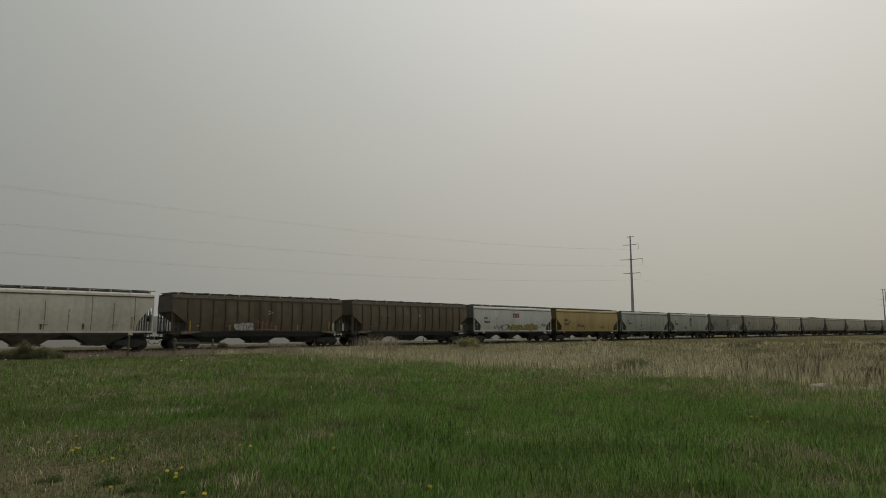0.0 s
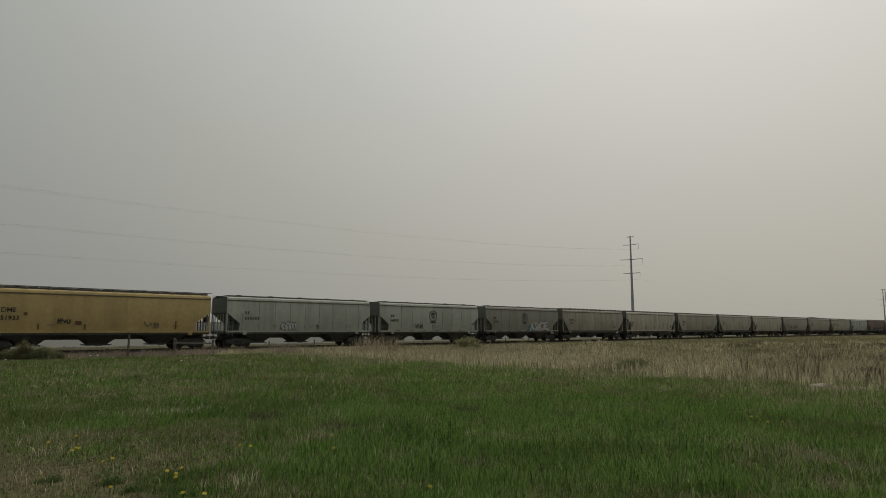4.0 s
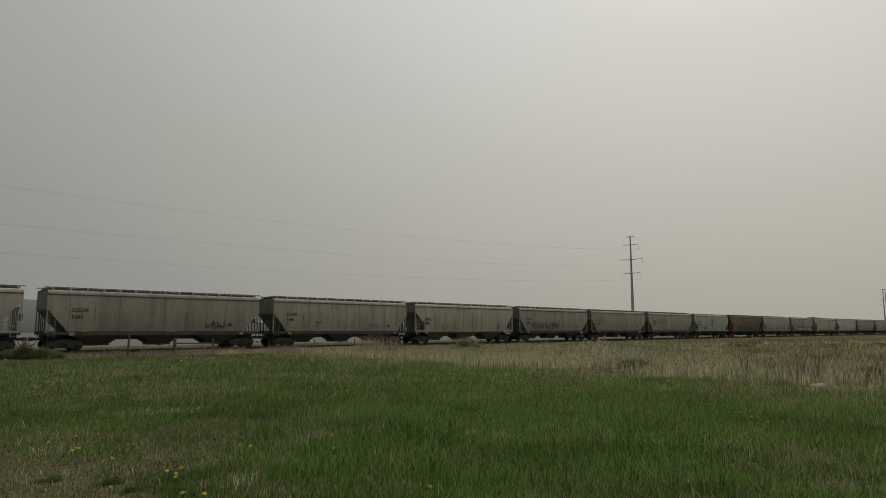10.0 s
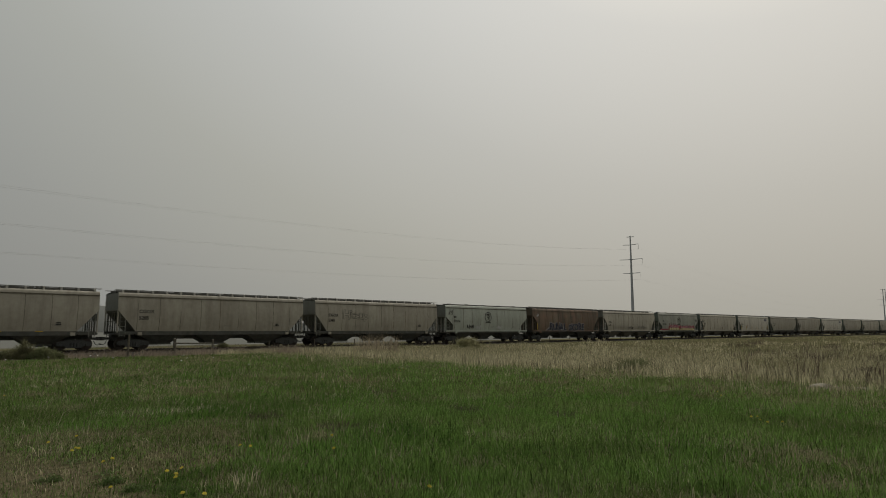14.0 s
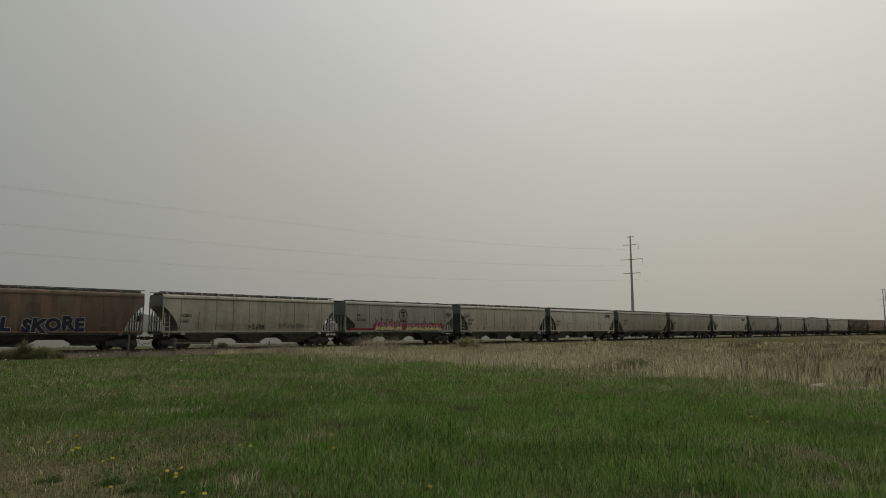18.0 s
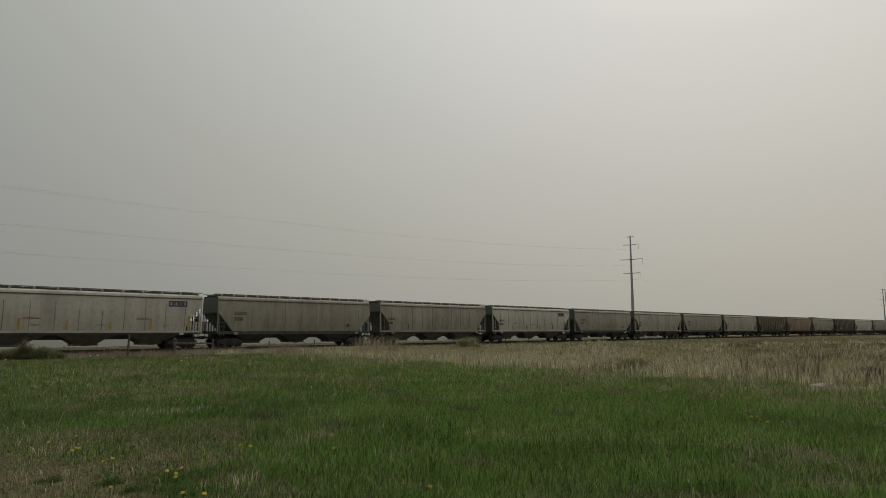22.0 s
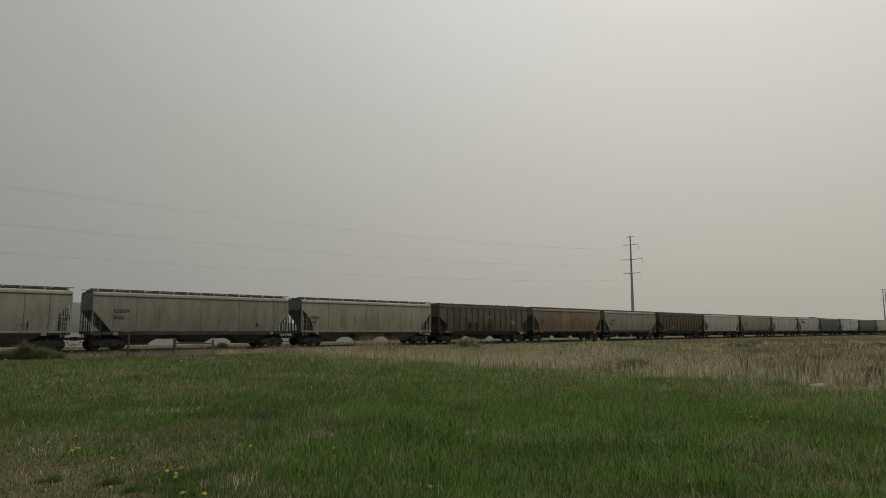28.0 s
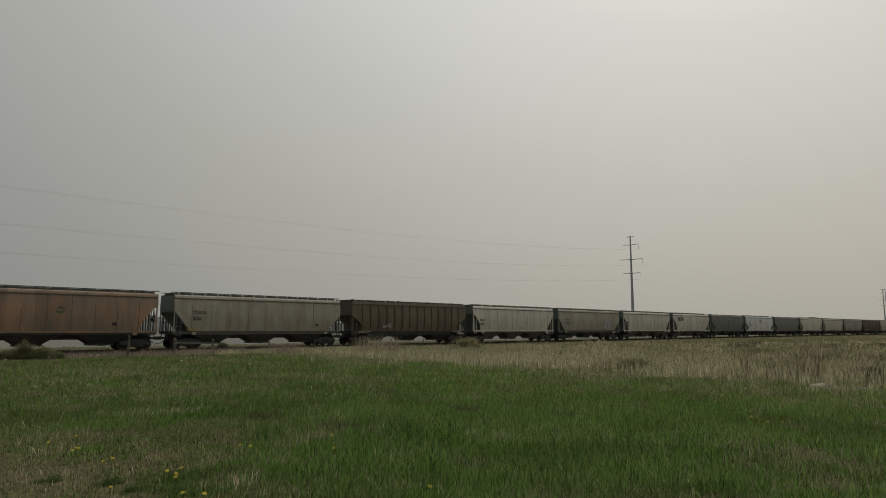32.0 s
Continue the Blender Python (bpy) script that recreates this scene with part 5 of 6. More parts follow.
WEED = grass_material("brownish_dry_weed", (0.32, 0.27, 0.21), (0.23, 0.19, 0.15))
GREY_WEED = grass_material("grey_tan_weed", (0.19, 0.178, 0.148), (0.14, 0.132, 0.108))
STRAW_BRUSH = grass_material("bleached_brush_stalk", (0.36, 0.31, 0.225), (0.24, 0.205, 0.15))
SHRUB = grass_material("dull_olive_shrub_leaf", (0.15, 0.168, 0.082), (0.165, 0.158, 0.09))
STRAW_LEAF = grass_material("tan_green_dry_leaf", (0.25, 0.235, 0.13), (0.2, 0.2, 0.1))
DEADWOOD = grass_material("dead_brown_stalk", (0.085, 0.07, 0.055), (0.11, 0.085, 0.065))
DARK_LEAF = grass_material("dark_green_herb_leaf", (0.098, 0.15, 0.048), (0.115, 0.155, 0.058))
gen = np.random.default_rng(5)


def field_noise(x, y, scale, z):
    return np.array([noise.noise(Vector((a * scale, b * scale, z))) for a, b in zip(x, y)])


def blades(name, x, y, z, height, width, lean, mat, label, far=1e9):
    """Many tapering, bending blades as one mesh; past the distance far plain narrow spikes."""
    n = len(x)
    width = width * np.exp(gen.normal(0, 0.35, n))
    turn, tilt = gen.uniform(0, 2 * np.pi, n), gen.uniform(0, 2 * np.pi, n)
    cx, cy = np.cos(turn) * width / 2, np.sin(turn) * width / 2
    bend = lean * gen.uniform(0.2, 1.0, n) * height
    bx, by = np.cos(tilt) * bend, np.sin(tilt) * bend
    low = 1 - 0.3 * np.minimum(lean, 2.2)
    v = np.empty((n, 5, 3))
    v[:, 0] = np.stack([x - cx, y - cy, z - 0.02], 1)
    v[:, 1] = np.stack([x + cx, y + cy, z - 0.02], 1)
    v[:, 2] = np.stack([x + 0.75 * cx + 0.3 * bx, y + 0.75 * cy + 0.3 * by, z + 0.55 * height * np.minimum(1, low * 1.3)], 1)
    v[:, 3] = np.stack([x - 0.75 * cx + 0.3 * bx, y - 0.75 * cy + 0.3 * by, z + 0.55 * height * np.minimum(1, low * 1.3)], 1)
    v[:, 4] = np.stack([x + bx, y + by, z + height * low], 1)
    plain = np.hypot(x, y) > far
    a, b = v[~plain], v[plain][:, (0, 1, 4)]
    na, nb = len(a), len(b)
    me = bpy.data.meshes.new(name)
    me.vertices.add(na * 5 + nb * 3)
    me.vertices.foreach_set("co", np.concatenate([a.ravel(), b.ravel()]))
    me.loops.add(na * 7 + nb * 3)
    me.loops.foreach_set("vertex_index", np.concatenate([(np.arange(na)[:, None] * 5 + np.array([0, 1, 2, 3, 3, 2, 4])).ravel(), np.arange(nb * 3) + na * 5]).astype(np.int32))
    me.polygons.add(na * 2 + nb)
    me.polygons.foreach_set("loop_start", np.concatenate([(np.arange(na)[:, None] * 7 + np.array([0, 4])).ravel(), np.arange(nb) * 3 + na * 7]).astype(np.int32))
    me.materials.append(mat)
    me.update(calc_edges=True)
    me.validate()
    return tagged(new(name, me), label, "grass", kind="stuff")


def scatter(n, near, far, power=1.0, wide=40):
    """Places in the open field before the stand, thinning out with distance."""
    u = gen.uniform(0, 1, n)
    d = (near ** power + u * (far ** power - near ** power)) ** (1 / power)
    a = np.radians(gen.uniform(-wide, wide, n))
    p = d[:, None] * (np.cos(a)[:, None] * np.array(AHEAD)[None, :2] + np.sin(a)[:, None] * np.array(ASIDE)[None, :2])
    return p[:, 0], p[:, 1], d, a


def heights(x, y):
    return np.array([swell(a, b) for a, b in zip(x, y)])


def aside_ahead(x, y):
    return x * ASIDE.x + y * ASIDE.y, x * AHEAD.x + y * AHEAD.y


def dryness(x, y):
    """0 in the green meadow, 1 in the dry strip past the line across the field, near the track and in the trodden corner."""
    edge = 22.6 + 2.2 * field_noise(x, y, 0.16, 2.0) + 2.0 * field_noise(x, y, 0.5, 7.0)
    dry = 1 / (1 + np.exp(-(x - edge) * 0.22))
    dry = np.maximum(dry, 1 / (1 + np.exp(-(y - 43.5 - 1.5 * field_noise(x, y, 0.2, 5.0)) * 1.5)))
    s, d = aside_ahead(x, y)
    corner = 1 / (1 + np.exp((s + 0.17 * d + 0.9 + 1.4 * field_noise(x, y, 0.35, 9.0)) * 1.3)) * 1 / (1 + np.exp((d - 14.0) * 0.3))
    patch = np.clip((field_noise(x, y, 0.3, 11.0) - 0.15) * 0.9, 0, 0.25) + np.clip((field_noise(x, y, 1.3, 12.0) - 0.15) * 1.2, 0, 0.4)
    patch = patch + np.clip(field_noise(x, y, 0.8, 14.0) * 1.5, 0, 0.55) / (1 + np.exp((s + 0.28 * d) * 0.9))
    return np.clip(np.maximum.reduce([dry * 0.93, 0.44 * corner + 0.34 * patch, 0.09 + 0.1 / (1 + np.exp(s + 0.1 * d)) + 0.13 / (1 + np.exp((19.0 - d) * 0.35)) + 0.07 / (1 + np.exp((2.0 - s) * 1.0)) + 0.16 / (1 + np.exp((3.6 - s) * 1.2)) / (1 + np.exp((11.0 - d) * 0.9)) + 0.55 * patch]), 0, 1)


def bare(x, y):
    """The worn earth in the near corner."""
    s, d = aside_ahead(x, y)
    return 1 / (1 + np.exp((s + 2.6 + 0.35 * (d - 6.5) + 0.7 * field_noise(x, y, 0.6, 13.0)) * 3)) * 1 / (1 + np.exp((d - 8.6) * 2.0))


def trodden(x, y):
    """Where the grass in the near corner is walked short."""
    s, d = aside_ahead(x, y)
    return 1 / (1 + np.exp((s + 1.5 + 0.42 * (d - 6.3) + 0.9 * field_noise(x, y, 0.5, 15.0)) * 2.2)) / (1 + np.exp((d - 10.5) * 1.2))


def meadow():
    """Green blades in clumps, dry ones between them, straw past the line."""
    near, far = scatter(560000, 5.4, 16.0, 0.8, 38), scatter(600000, 12.0, 54.0, 0.3, 38)
    x, y, d, a = (np.concatenate(p) for p in zip(near, far))
    near_track = NEAR_SIDE + HALF_WIDTH - BEND * np.maximum(0, x - BEND_FROM) ** 2
    dry, worn = dryness(x, y), bare(x, y)
    pick = gen.uniform(0, 1, len(x))
    ok = (y < near_track - 4.2) & (gen.uniform(0, 1, len(x)) > worn * 0.9)
    trod = trodden(x, y)
    side = aside_ahead(x, y)[0]
    lush, clump = field_noise(x, y, 0.22, 21.0), field_noise(x, y, 1.9, 23.0)
    ok &= gen.uniform(0, 1, len(x)) > np.clip(-0.9 * clump - 0.1, 0, 0.8)
    green, pale = ok & (pick > dry), ok & (pick <= dry)
    size = np.clip(1.0 + 0.7 * clump + 0.35 * lush, 0.45, 1.8)
    fresh = field_noise(x, y, 0.55, 25.0) + gen.normal(0, 0.25, len(x)) > -0.22 + 0.38 / (1 + np.exp(side + 0.1 * d))
    for name, sel, mat, label in (("meadow_grass", green & fresh, GREEN, "fresh green meadow grass, ankle high"), ("deep_meadow_grass", green & ~fresh, DEEP, "darker green meadow grass")):
        h = (0.055 + gen.gamma(2.0, 0.03, sel.sum())) * size[sel] * np.where(dry[sel] > 0.4, 0.75, 1.0) * (1 - 0.6 * trod[sel])
        blades(name, x[sel], y[sel], heights(x[sel], y[sel]), h, 0.0022 + 0.00052 * d[sel], 0.55, mat, label, 10.5)
    line = 22.0 + 3.0 * field_noise(x, y, 0.45, 81.0) + np.random.default_rng(8).normal(0, 1.6, len(x))
    k = pale & (x < line) & (y < 42)
    h = (0.05 + gen.gamma(2.0, 0.035, k.sum())) * (1 - 0.55 * trod[k])
    blades("dry_thatch", x[k], y[k], heights(x[k], y[k]), h, 0.0022 + 0.00042 * d[k], gen.uniform(0.5, 1.9, k.sum()), THATCH, "matted tan dry grass among the green", 10.5)
    k = pale & (x >= line)
    s, ahead = aside_ahead(x, y)
    tuft = np.clip(1.0 + 1.3 * field_noise(x, y, 0.75, 47.0) + 0.5 * clump, 0.35, 1.9)
    tone = field_noise(x, y, 0.12, 41.0) + 0.7 * field_noise(x, y, 0.7, 43.0) + gen.normal(0, 0.25, len(x)) - olive_band(s, ahead)
    for name, sel, mat, label in (("tall_dry_grass", k & (tone > -0.02), STRAW, "tall dry straw-coloured grass"), ("tall_dull_grass", k & (tone <= -0.02) & (tone > -0.42), THATCH, "dull tan grass among straw"),
                                  ("low_olive_grass", k & (tone <= -0.42), OLIVE_GRASS, "olive grass low among straw")):
        h = (0.12 + gen.gamma(2.0, 0.06, sel.sum())) * tuft[sel] * (0.7 if mat is OLIVE_GRASS else 1.0)
        blades(name, x[sel], y[sel], heights(x[sel], y[sel]), h, 0.0025 + 0.00042 * d[sel], gen.uniform(0.3, 1.7, sel.sum()), mat, label, 20.0)
    k = pale & (x < line) & (y >= 42)
    k &= gen.uniform(0, 1, len(x)) < 0.5
    h = 0.05 + gen.gamma(2.0, 0.035, k.sum())
    blades("trackside_grass", x[k], y[k], heights(x[k], y[k]), h, 0.004 + 0.0006 * d[k], 0.5, WEED, "brownish dead grass beside the track")


def olive_band(s, ahead):
    """Greener hollows across the dry field."""
    return 0.75 * np.exp(-((ahead - 48.0) / 5.5) ** 2) / (1 + np.exp((14.0 - s) * 0.5)) + 0.15 * np.exp(-((ahead - 90.0) / 20.0) ** 2)


def dry_strip():
    x, y, d, a = scatter(330000, 17, 190, 0.3, 38)
    s, ahead = aside_ahead(x, y)
    near_track = NEAR_SIDE + HALF_WIDTH - BEND * np.maximum(0, x - BEND_FROM) ** 2
    k = (x > 24.5) & (y < near_track - np.where(x > 60, 8.5, 5.5))
    x, y, d, s, ahead = x[k], y[k], d[k], s[k], ahead[k]
    tone = field_noise(x, y, 0.05, 31.0) + 0.6 * field_noise(x, y, 0.35, 33.0) + gen.normal(0, 0.3, len(x)) - np.clip((x - 45) * 0.006, 0, 0.3) - olive_band(s, ahead)
    h = (0.12 + gen.gamma(2.0, 0.055, len(x))) * np.clip(1.0 + 1.2 * field_noise(x, y, 0.5, 49.0), 0.4, 1.8) * np.clip(1.35 - d / 85.0, 0.3, 1.0)
    for name, sel, mat, label in (("olive_field_grass", tone <= -0.42, OLIVE_GRASS, "olive green grass low in the dry field"), ("straw_grass", tone > 0.0, STRAW, "pale straw grass of the dry field"), ("dull_field_grass", (tone <= 0.0) & (tone > -0.42), THATCH, "dull olive-tan grass of the dry field")):
        blades(name, x[sel], y[sel], heights(x[sel], y[sel]), h[sel], 0.003 + 0.00046 * d[sel], gen.uniform(0.3, 1.6, sel.sum()), mat, label, 20.0)


def fine_straw():
    """Fine bleached and olive blades through the tall grass past the line."""
    x, y, d, a = scatter(260000, 15.0, 60.0, 0.5, 38)
    near_track = NEAR_SIDE + HALF_WIDTH - BEND * np.maximum(0, x - BEND_FROM) ** 2
    k = (x > 20.5 + 2.2 * gen.normal(0, 1, len(x)) + 2.5 * field_noise(x, y, 0.4, 83.0)) & (y < near_track - 5.5)
    x, y, d = x[k], y[k], d[k]
    tone = field_noise(x, y, 0.9, 71.0) + gen.normal(0, 0.35, len(x))
    h = (0.1 + gen.gamma(2.0, 0.06, len(x))) * np.clip(1.0 + field_noise(x, y, 0.6, 73.0), 0.4, 1.7)
    for name, sel, mat, label in (("fine_straw", tone > 0.05, STRAW, "fine bleached straw blades"), ("fine_dull_straw", (tone <= 0.05) & (tone > -0.35), THATCH, "fine dull tan blades"), ("fine_olive_grass", tone <= -0.35, OLIVE_GRASS, "fine olive blades among straw")):
        blades(name, x[sel], y[sel], heights(x[sel], y[sel]), h[sel], 0.0015 + 0.00028 * d[sel], gen.uniform(0.2, 1.8, sel.sum()), mat, label, 12.0)


meadow()
dry_strip()
fine_straw()


def stray_straw():
    """Single bleached blades and small bunches standing and lying in the meadow."""
    x, y, d, a = scatter(130000, 5.4, 30.0, 0.8, 38)
    s, ahead = aside_ahead(x, y)
    bunch = np.clip(field_noise(x, y, 0.8, 61.0) * 2.2 - 0.15, 0, 1) + 0.05
    k = gen.uniform(0, 1, len(x)) < bunch * (0.42 + 0.45 / (1 + np.exp((s + 0.2 * ahead) * 1.0))) * (1 - 0.7 * trodden(x, y))
    k &= x < 25
    blades("stray_straw", x[k], y[k], heights(x[k], y[k]), 0.08 + gen.gamma(2.0, 0.035, k.sum()), 0.002 + 0.00022 * d[k], gen.uniform(0.3, 1.8, k.sum()), STRAW, "single bleached straw blades in the meadow")


stray_straw()


def round_about():
    """Thinner grass beside and behind the stand."""
    x, y = gen.uniform(-30, 30, 60000), gen.uniform(-30, 30, 60000)
    s, d = aside_ahead(x, y)
    k = (np.abs(s) > 0.8 * d - 1.0) & (np.hypot(x, y) < 30) & (np.hypot(x, y) > 0.8)
    x, y = x[k], y[k]
    pick = field_noise(x, y, 0.3, 51.0) + gen.normal(0, 0.3, len(x)) > -0.1
    for name, sel, mat, label in (("side_meadow_grass", pick, GREEN, "green meadow grass around the stand"), ("side_dry_grass", ~pick, THATCH, "tan dry grass around the stand")):
        blades(name, x[sel], y[sel], heights(x[sel], y[sel]), 0.05 + gen.gamma(2.0, 0.03, sel.sum()), 0.012, 0.6, mat, label)


round_about()


def clump_grass(name, centres, per, spread, h_lo, h_hi, width, lean, mat, label):
    cs = np.array([c for c in centres for _ in range(per)])
    r = np.sqrt(gen.uniform(0, 1, len(cs))) * spread
    q = gen.uniform(0, 2 * np.pi, len(cs))
    x, y = cs[:, 0] + r * np.cos(q), cs[:, 1] + r * np.sin(q)
    blades(name, x, y, heights(x, y), gen.uniform(h_lo, h_hi, len(x)), width, lean, mat, label)


# tall straw along the green meadow's far edge, reddish weeds by the track
edge = [tuple(plan(s, d))[:2] for s, d in [(-11.2 + 0.34 * i + random.uniform(-0.4, 0.4), 46.5 - 0.42 * i + random.uniform(-0.8, 0.8)) for i in range(-12, 52)]]
clump_grass("edge_grass", edge, 110, 0.9, 0.15, 0.46, 0.02, gen.uniform(0.2, 0.9, 110 * len(edge)), STRAW, "tall straw grass edging the green meadow")
verge = []
for i in range(46):
    a = -0.338 + 0.0056 * i + random.uniform(-0.004, 0.004)
    d = (38.7 + random.uniform(-0.5, 0.9)) / (AHEAD.y + ASIDE.y * a)
    verge.append(tuple(plan(a * d, d))[:2])
clump_grass("verge_grass", verge, 150, 0.55, 0.18, 0.5, 0.016, gen.uniform(0.15, 0.8, 150 * len(verge)), STRAW, "pale straw along the top of the verge")
fringe = []
for _ in range(150):
    yy = random.uniform(-4.0, 24.0)
    fringe.append((23.6 + random.gauss(0, 1.9), yy))
clump_grass("fringe_grass", fringe, 60, 0.55, 0.2, 0.55, 0.014, gen.uniform(0.15, 0.9, 60 * len(fringe)), STRAW, "clumps of tall bleached straw at the meadow's edge")
weeds = [tuple(plan(a * d, d))[:2] for a, d in [(random.uniform(-0.74, -0.22), 41.8 + 5.0 * random.random() ** 1.6) for _ in range(230)]]
clump_grass("trackside_weeds", weeds, 34, 0.55, 0.2, 0.78, 0.02, 0.55, WEED, "brownish dry weeds beside the ballast")
beyond = [tuple(track(random.uniform(15, 75), random.uniform(4.2, 12.0))[0])[:2] for _ in range(260)]
clump_grass("far_side_grass", beyond, 22, 0.7, 0.06, 0.26, 0.022, 0.7, GREY_WEED, "dry grass tufts beyond the track")
brush = [tuple(plan(-5.9 + 0.42 * i + random.uniform(-0.3, 0.3), 45.5 + random.uniform(-1.2, 1.2)))[:2] for i in range(7)]
clump_grass("dry_brush", brush, 75, 0.6, 0.3, 1.7, 0.017, gen.uniform(0.1, 0.8, 75 * len(brush)), STRAW_BRUSH, "tall dry brownish brush")
stalks = [tuple(plan(a * d, d))[:2] for a, d in [(0.553, 20.8), (0.558, 20.9), (0.578, 20.5), (0.585, 20.6), (0.51, 22.4), (0.66, 18.8), (0.675, 18.8), (0.47, 22.6), (0.63, 19.6), (0.548, 20.7), (0.668, 19.2)]]
clump_grass("dead_stalks", stalks, 7, 0.16, 0.35, 1.1, 0.02, 0.35, DEADWOOD, "dead brown weed stalks")
tuft = [tuple(plan(-0.307 * 6.75, 6.75))[:2], tuple(plan(-0.3 * 6.9, 6.9))[:2], tuple(plan(-0.62 * 8.2, 8.2))[:2], tuple(plan(-0.6 * 8.4, 8.4))[:2], tuple(plan(-0.22 * 9, 9))[:2]]
clump_grass("dry_tuft", tuft, 30, 0.15, 0.1, 0.3, 0.006, gen.uniform(0.2, 1.6, 30 * len(tuft)), STRAW, "bleached dry grass tuft")


# darker and paler clumps that break up the dry field
field_clumps = random.Random(17)
for name, count, near, far, low, tall, mat, label in (("field_weed", 70, 34, 85, 0.15, 0.55, OLIVE_GRASS, "dull green weeds in the dry field"), ("field_straw", 90, 30, 80, 0.2, 0.6, STRAW, "bleached straw clumps in the dry field"),
                                                      ("field_brush", 26, 30, 75, 0.25, 0.7, DEADWOOD, "dead brown weeds in the dry field")):
    spots = []
    while len(spots) < count:
        a, d = field_clumps.uniform(0.12, 0.72), near + (far - near) * field_clumps.random() ** 1.4
        p = plan(a * d, d)
        if p.x > 27 and p.y < NEAR_SIDE + HALF_WIDTH - BEND * max(0, p.x - BEND_FROM) ** 2 - 9.0 and (mat is not DEADWOOD or a > 0.45):
            spots.append((p.x, p.y))
    clump_grass(name, spots, 50, 0.8, low, tall, 0.02, gen.uniform(0.2, 1.0, 50 * len(spots)), mat, label)


# ---- shrubs ----
def shrub(at, wide, high, label, mat, count, leaf=0.05, seed=1):
    rg = random.Random(seed)
    root = thing("shrub", at, label, "shrub")
    stem, crown = Shape(), Shape()
    tips = []
    for _ in range(26):
        q, r = rg.uniform(0, 6.28), math.sqrt(rg.uniform(0, 1))
        top = Vector((r * math.cos(q) * wide / 2, r * math.sin(q) * wide / 3, high * (1 - 0.65 * r * r) * rg.uniform(0.7, 1.05)))
        stem.tube((top.x * 0.4, top.y * 0.4, -0.05), top, 0.02 * high, 5, 0.007 * high)
        tips.append(top)
    for _ in range(count):
        t = rg.choice(tips)
        k = rg.uniform(0.25, 1.05)
        c = Vector((t.x * (0.4 + 0.6 * k), t.y * (0.4 + 0.6 * k), t.z * k)) + Vector((rg.gauss(0, 0.075 * wide), rg.gauss(0, 0.075 * wide), rg.gauss(0, 0.08 * high)))
        c.z = max(0.02, c.z)
        u = Vector((rg.gauss(0, 1), rg.gauss(0, 1), rg.gauss(0, 1))).normalized() * leaf * rg.uniform(0.6, 1.5)
        w = u.cross(Vector((rg.gauss(0, 1), rg.gauss(0, 1), rg.gauss(0, 1)))).normalized() * leaf * 0.45
        crown.add([c - u, c + w, c + u, c - w], [(0, 1, 2, 3)])
    for nm, s, m in (("branchwork", stem, POST_WOOD), ("foliage", crown, mat)):
        ob = new(nm, s.mesh(nm, m))
        ob.parent = root
    return root


for aside, ahead, wide, high, count, seed, label in (
        (-26.1, 40.0, 1.7, 1.28, 14000, 3, "rounded olive-green sagebrush beside the track"), (-27.4, 39.8, 1.3, 0.9, 8000, 5, "low olive-brown sagebrush beside the track"),
        (-25.0, 40.2, 1.8, 0.82, 11000, 6, "low spreading olive sagebrush beside the track"), (-24.4, 40.4, 1.2, 0.6, 5000, 4, "thin low sagebrush beside the track"),
        (-21.3, 61.8, 1.2, 0.6, 2500, 12, "small dull sagebrush beyond the track"), (-19.1, 61.8, 1.3, 0.4, 2000, 13, "low tan sagebrush beyond the track")):
    p = plan(aside, ahead)
    shrub((p.x, p.y, swell(p.x, p.y) - 0.04), wide, high, label, SHRUB, count, 0.034, seed)
shrub(plan(0.037 * 54, 54, -0.1), 3.1, 1.1, "mounded dry tan-green bush in tall grass", STRAW_LEAF, 8000, 0.05, 7)
shrub(plan(0.297 * 25.2, 25.2, -0.05), 2.2, 0.5, "low brown-green bush in the dry grass", SHRUB, 6000, 0.03, 8)
shrub(plan(0.655 * 23, 23, -0.05), 1.8, 0.35, "low dead brown brush in the dry grass", DEADWOOD, 700, 0.035, 9)

# ---- worn spots and bleached bunches in the meadow ----
DULL_STRAW = grass_material("dull_brownish_straw", (0.2, 0.165, 0.1), (0.145, 0.135, 0.075), 0.7)
DULL_SPOTS = ((0.81, 15.4), (2.39, 14.82), (-0.61, 14.59), (0.75, 9.98), (1.71, 17.26), (3.98, 15.79), (-2.53, 19.03), (3.79, 12.61), (-3.3, 15.8), (6.94, 17.2), (0.5, 20.5), (3.2, 19.5), (-5.0, 20.0), (2.0, 13.4))
worn = [tuple(plan(*q))[:2] for q in ((-1.44, 15.96), (0.44, 12.71), (2.2, 15.18), (2.2, 11.98), (-1.68, 10.51), (-3.19, 11.68))]
clump_grass("dead_patch", worn, 420, 0.34, 0.08, 0.2, 0.009, gen.uniform(0.4, 1.6, 420 * len(worn)), DEADWOOD, "dark dead grass on worn spots of the meadow")
pale_bunch = [tuple(plan(*q))[:2] for q in ((-2.52, 12.38), (0.63, 14.82), (0.6, 9.61), (-5.15, 12.22), (-4.56, 12.62), (-6.02, 11.83), (2.4, 7.03), (1.33, 6.56), (3.69, 8.61), (-4.8, 12.3), (-5.6, 12.0), (0.75, 9.5))]
dull = [tuple(plan(*q))[:2] for q in DULL_SPOTS]
clump_grass("dull_patch", dull, 420, 0.75, 0.07, 0.2, 0.0085, gen.uniform(0.3, 1.5, 420 * len(dull)), DULL_STRAW, "dull brownish grass patches in the meadow")
clump_grass("pale_bunch", pale_bunch, 130, 0.4, 0.06, 0.22, 0.006, gen.uniform(0.4, 1.8, 130 * len(pale_bunch)), STRAW, "bleached dead grass bunches in the meadow")
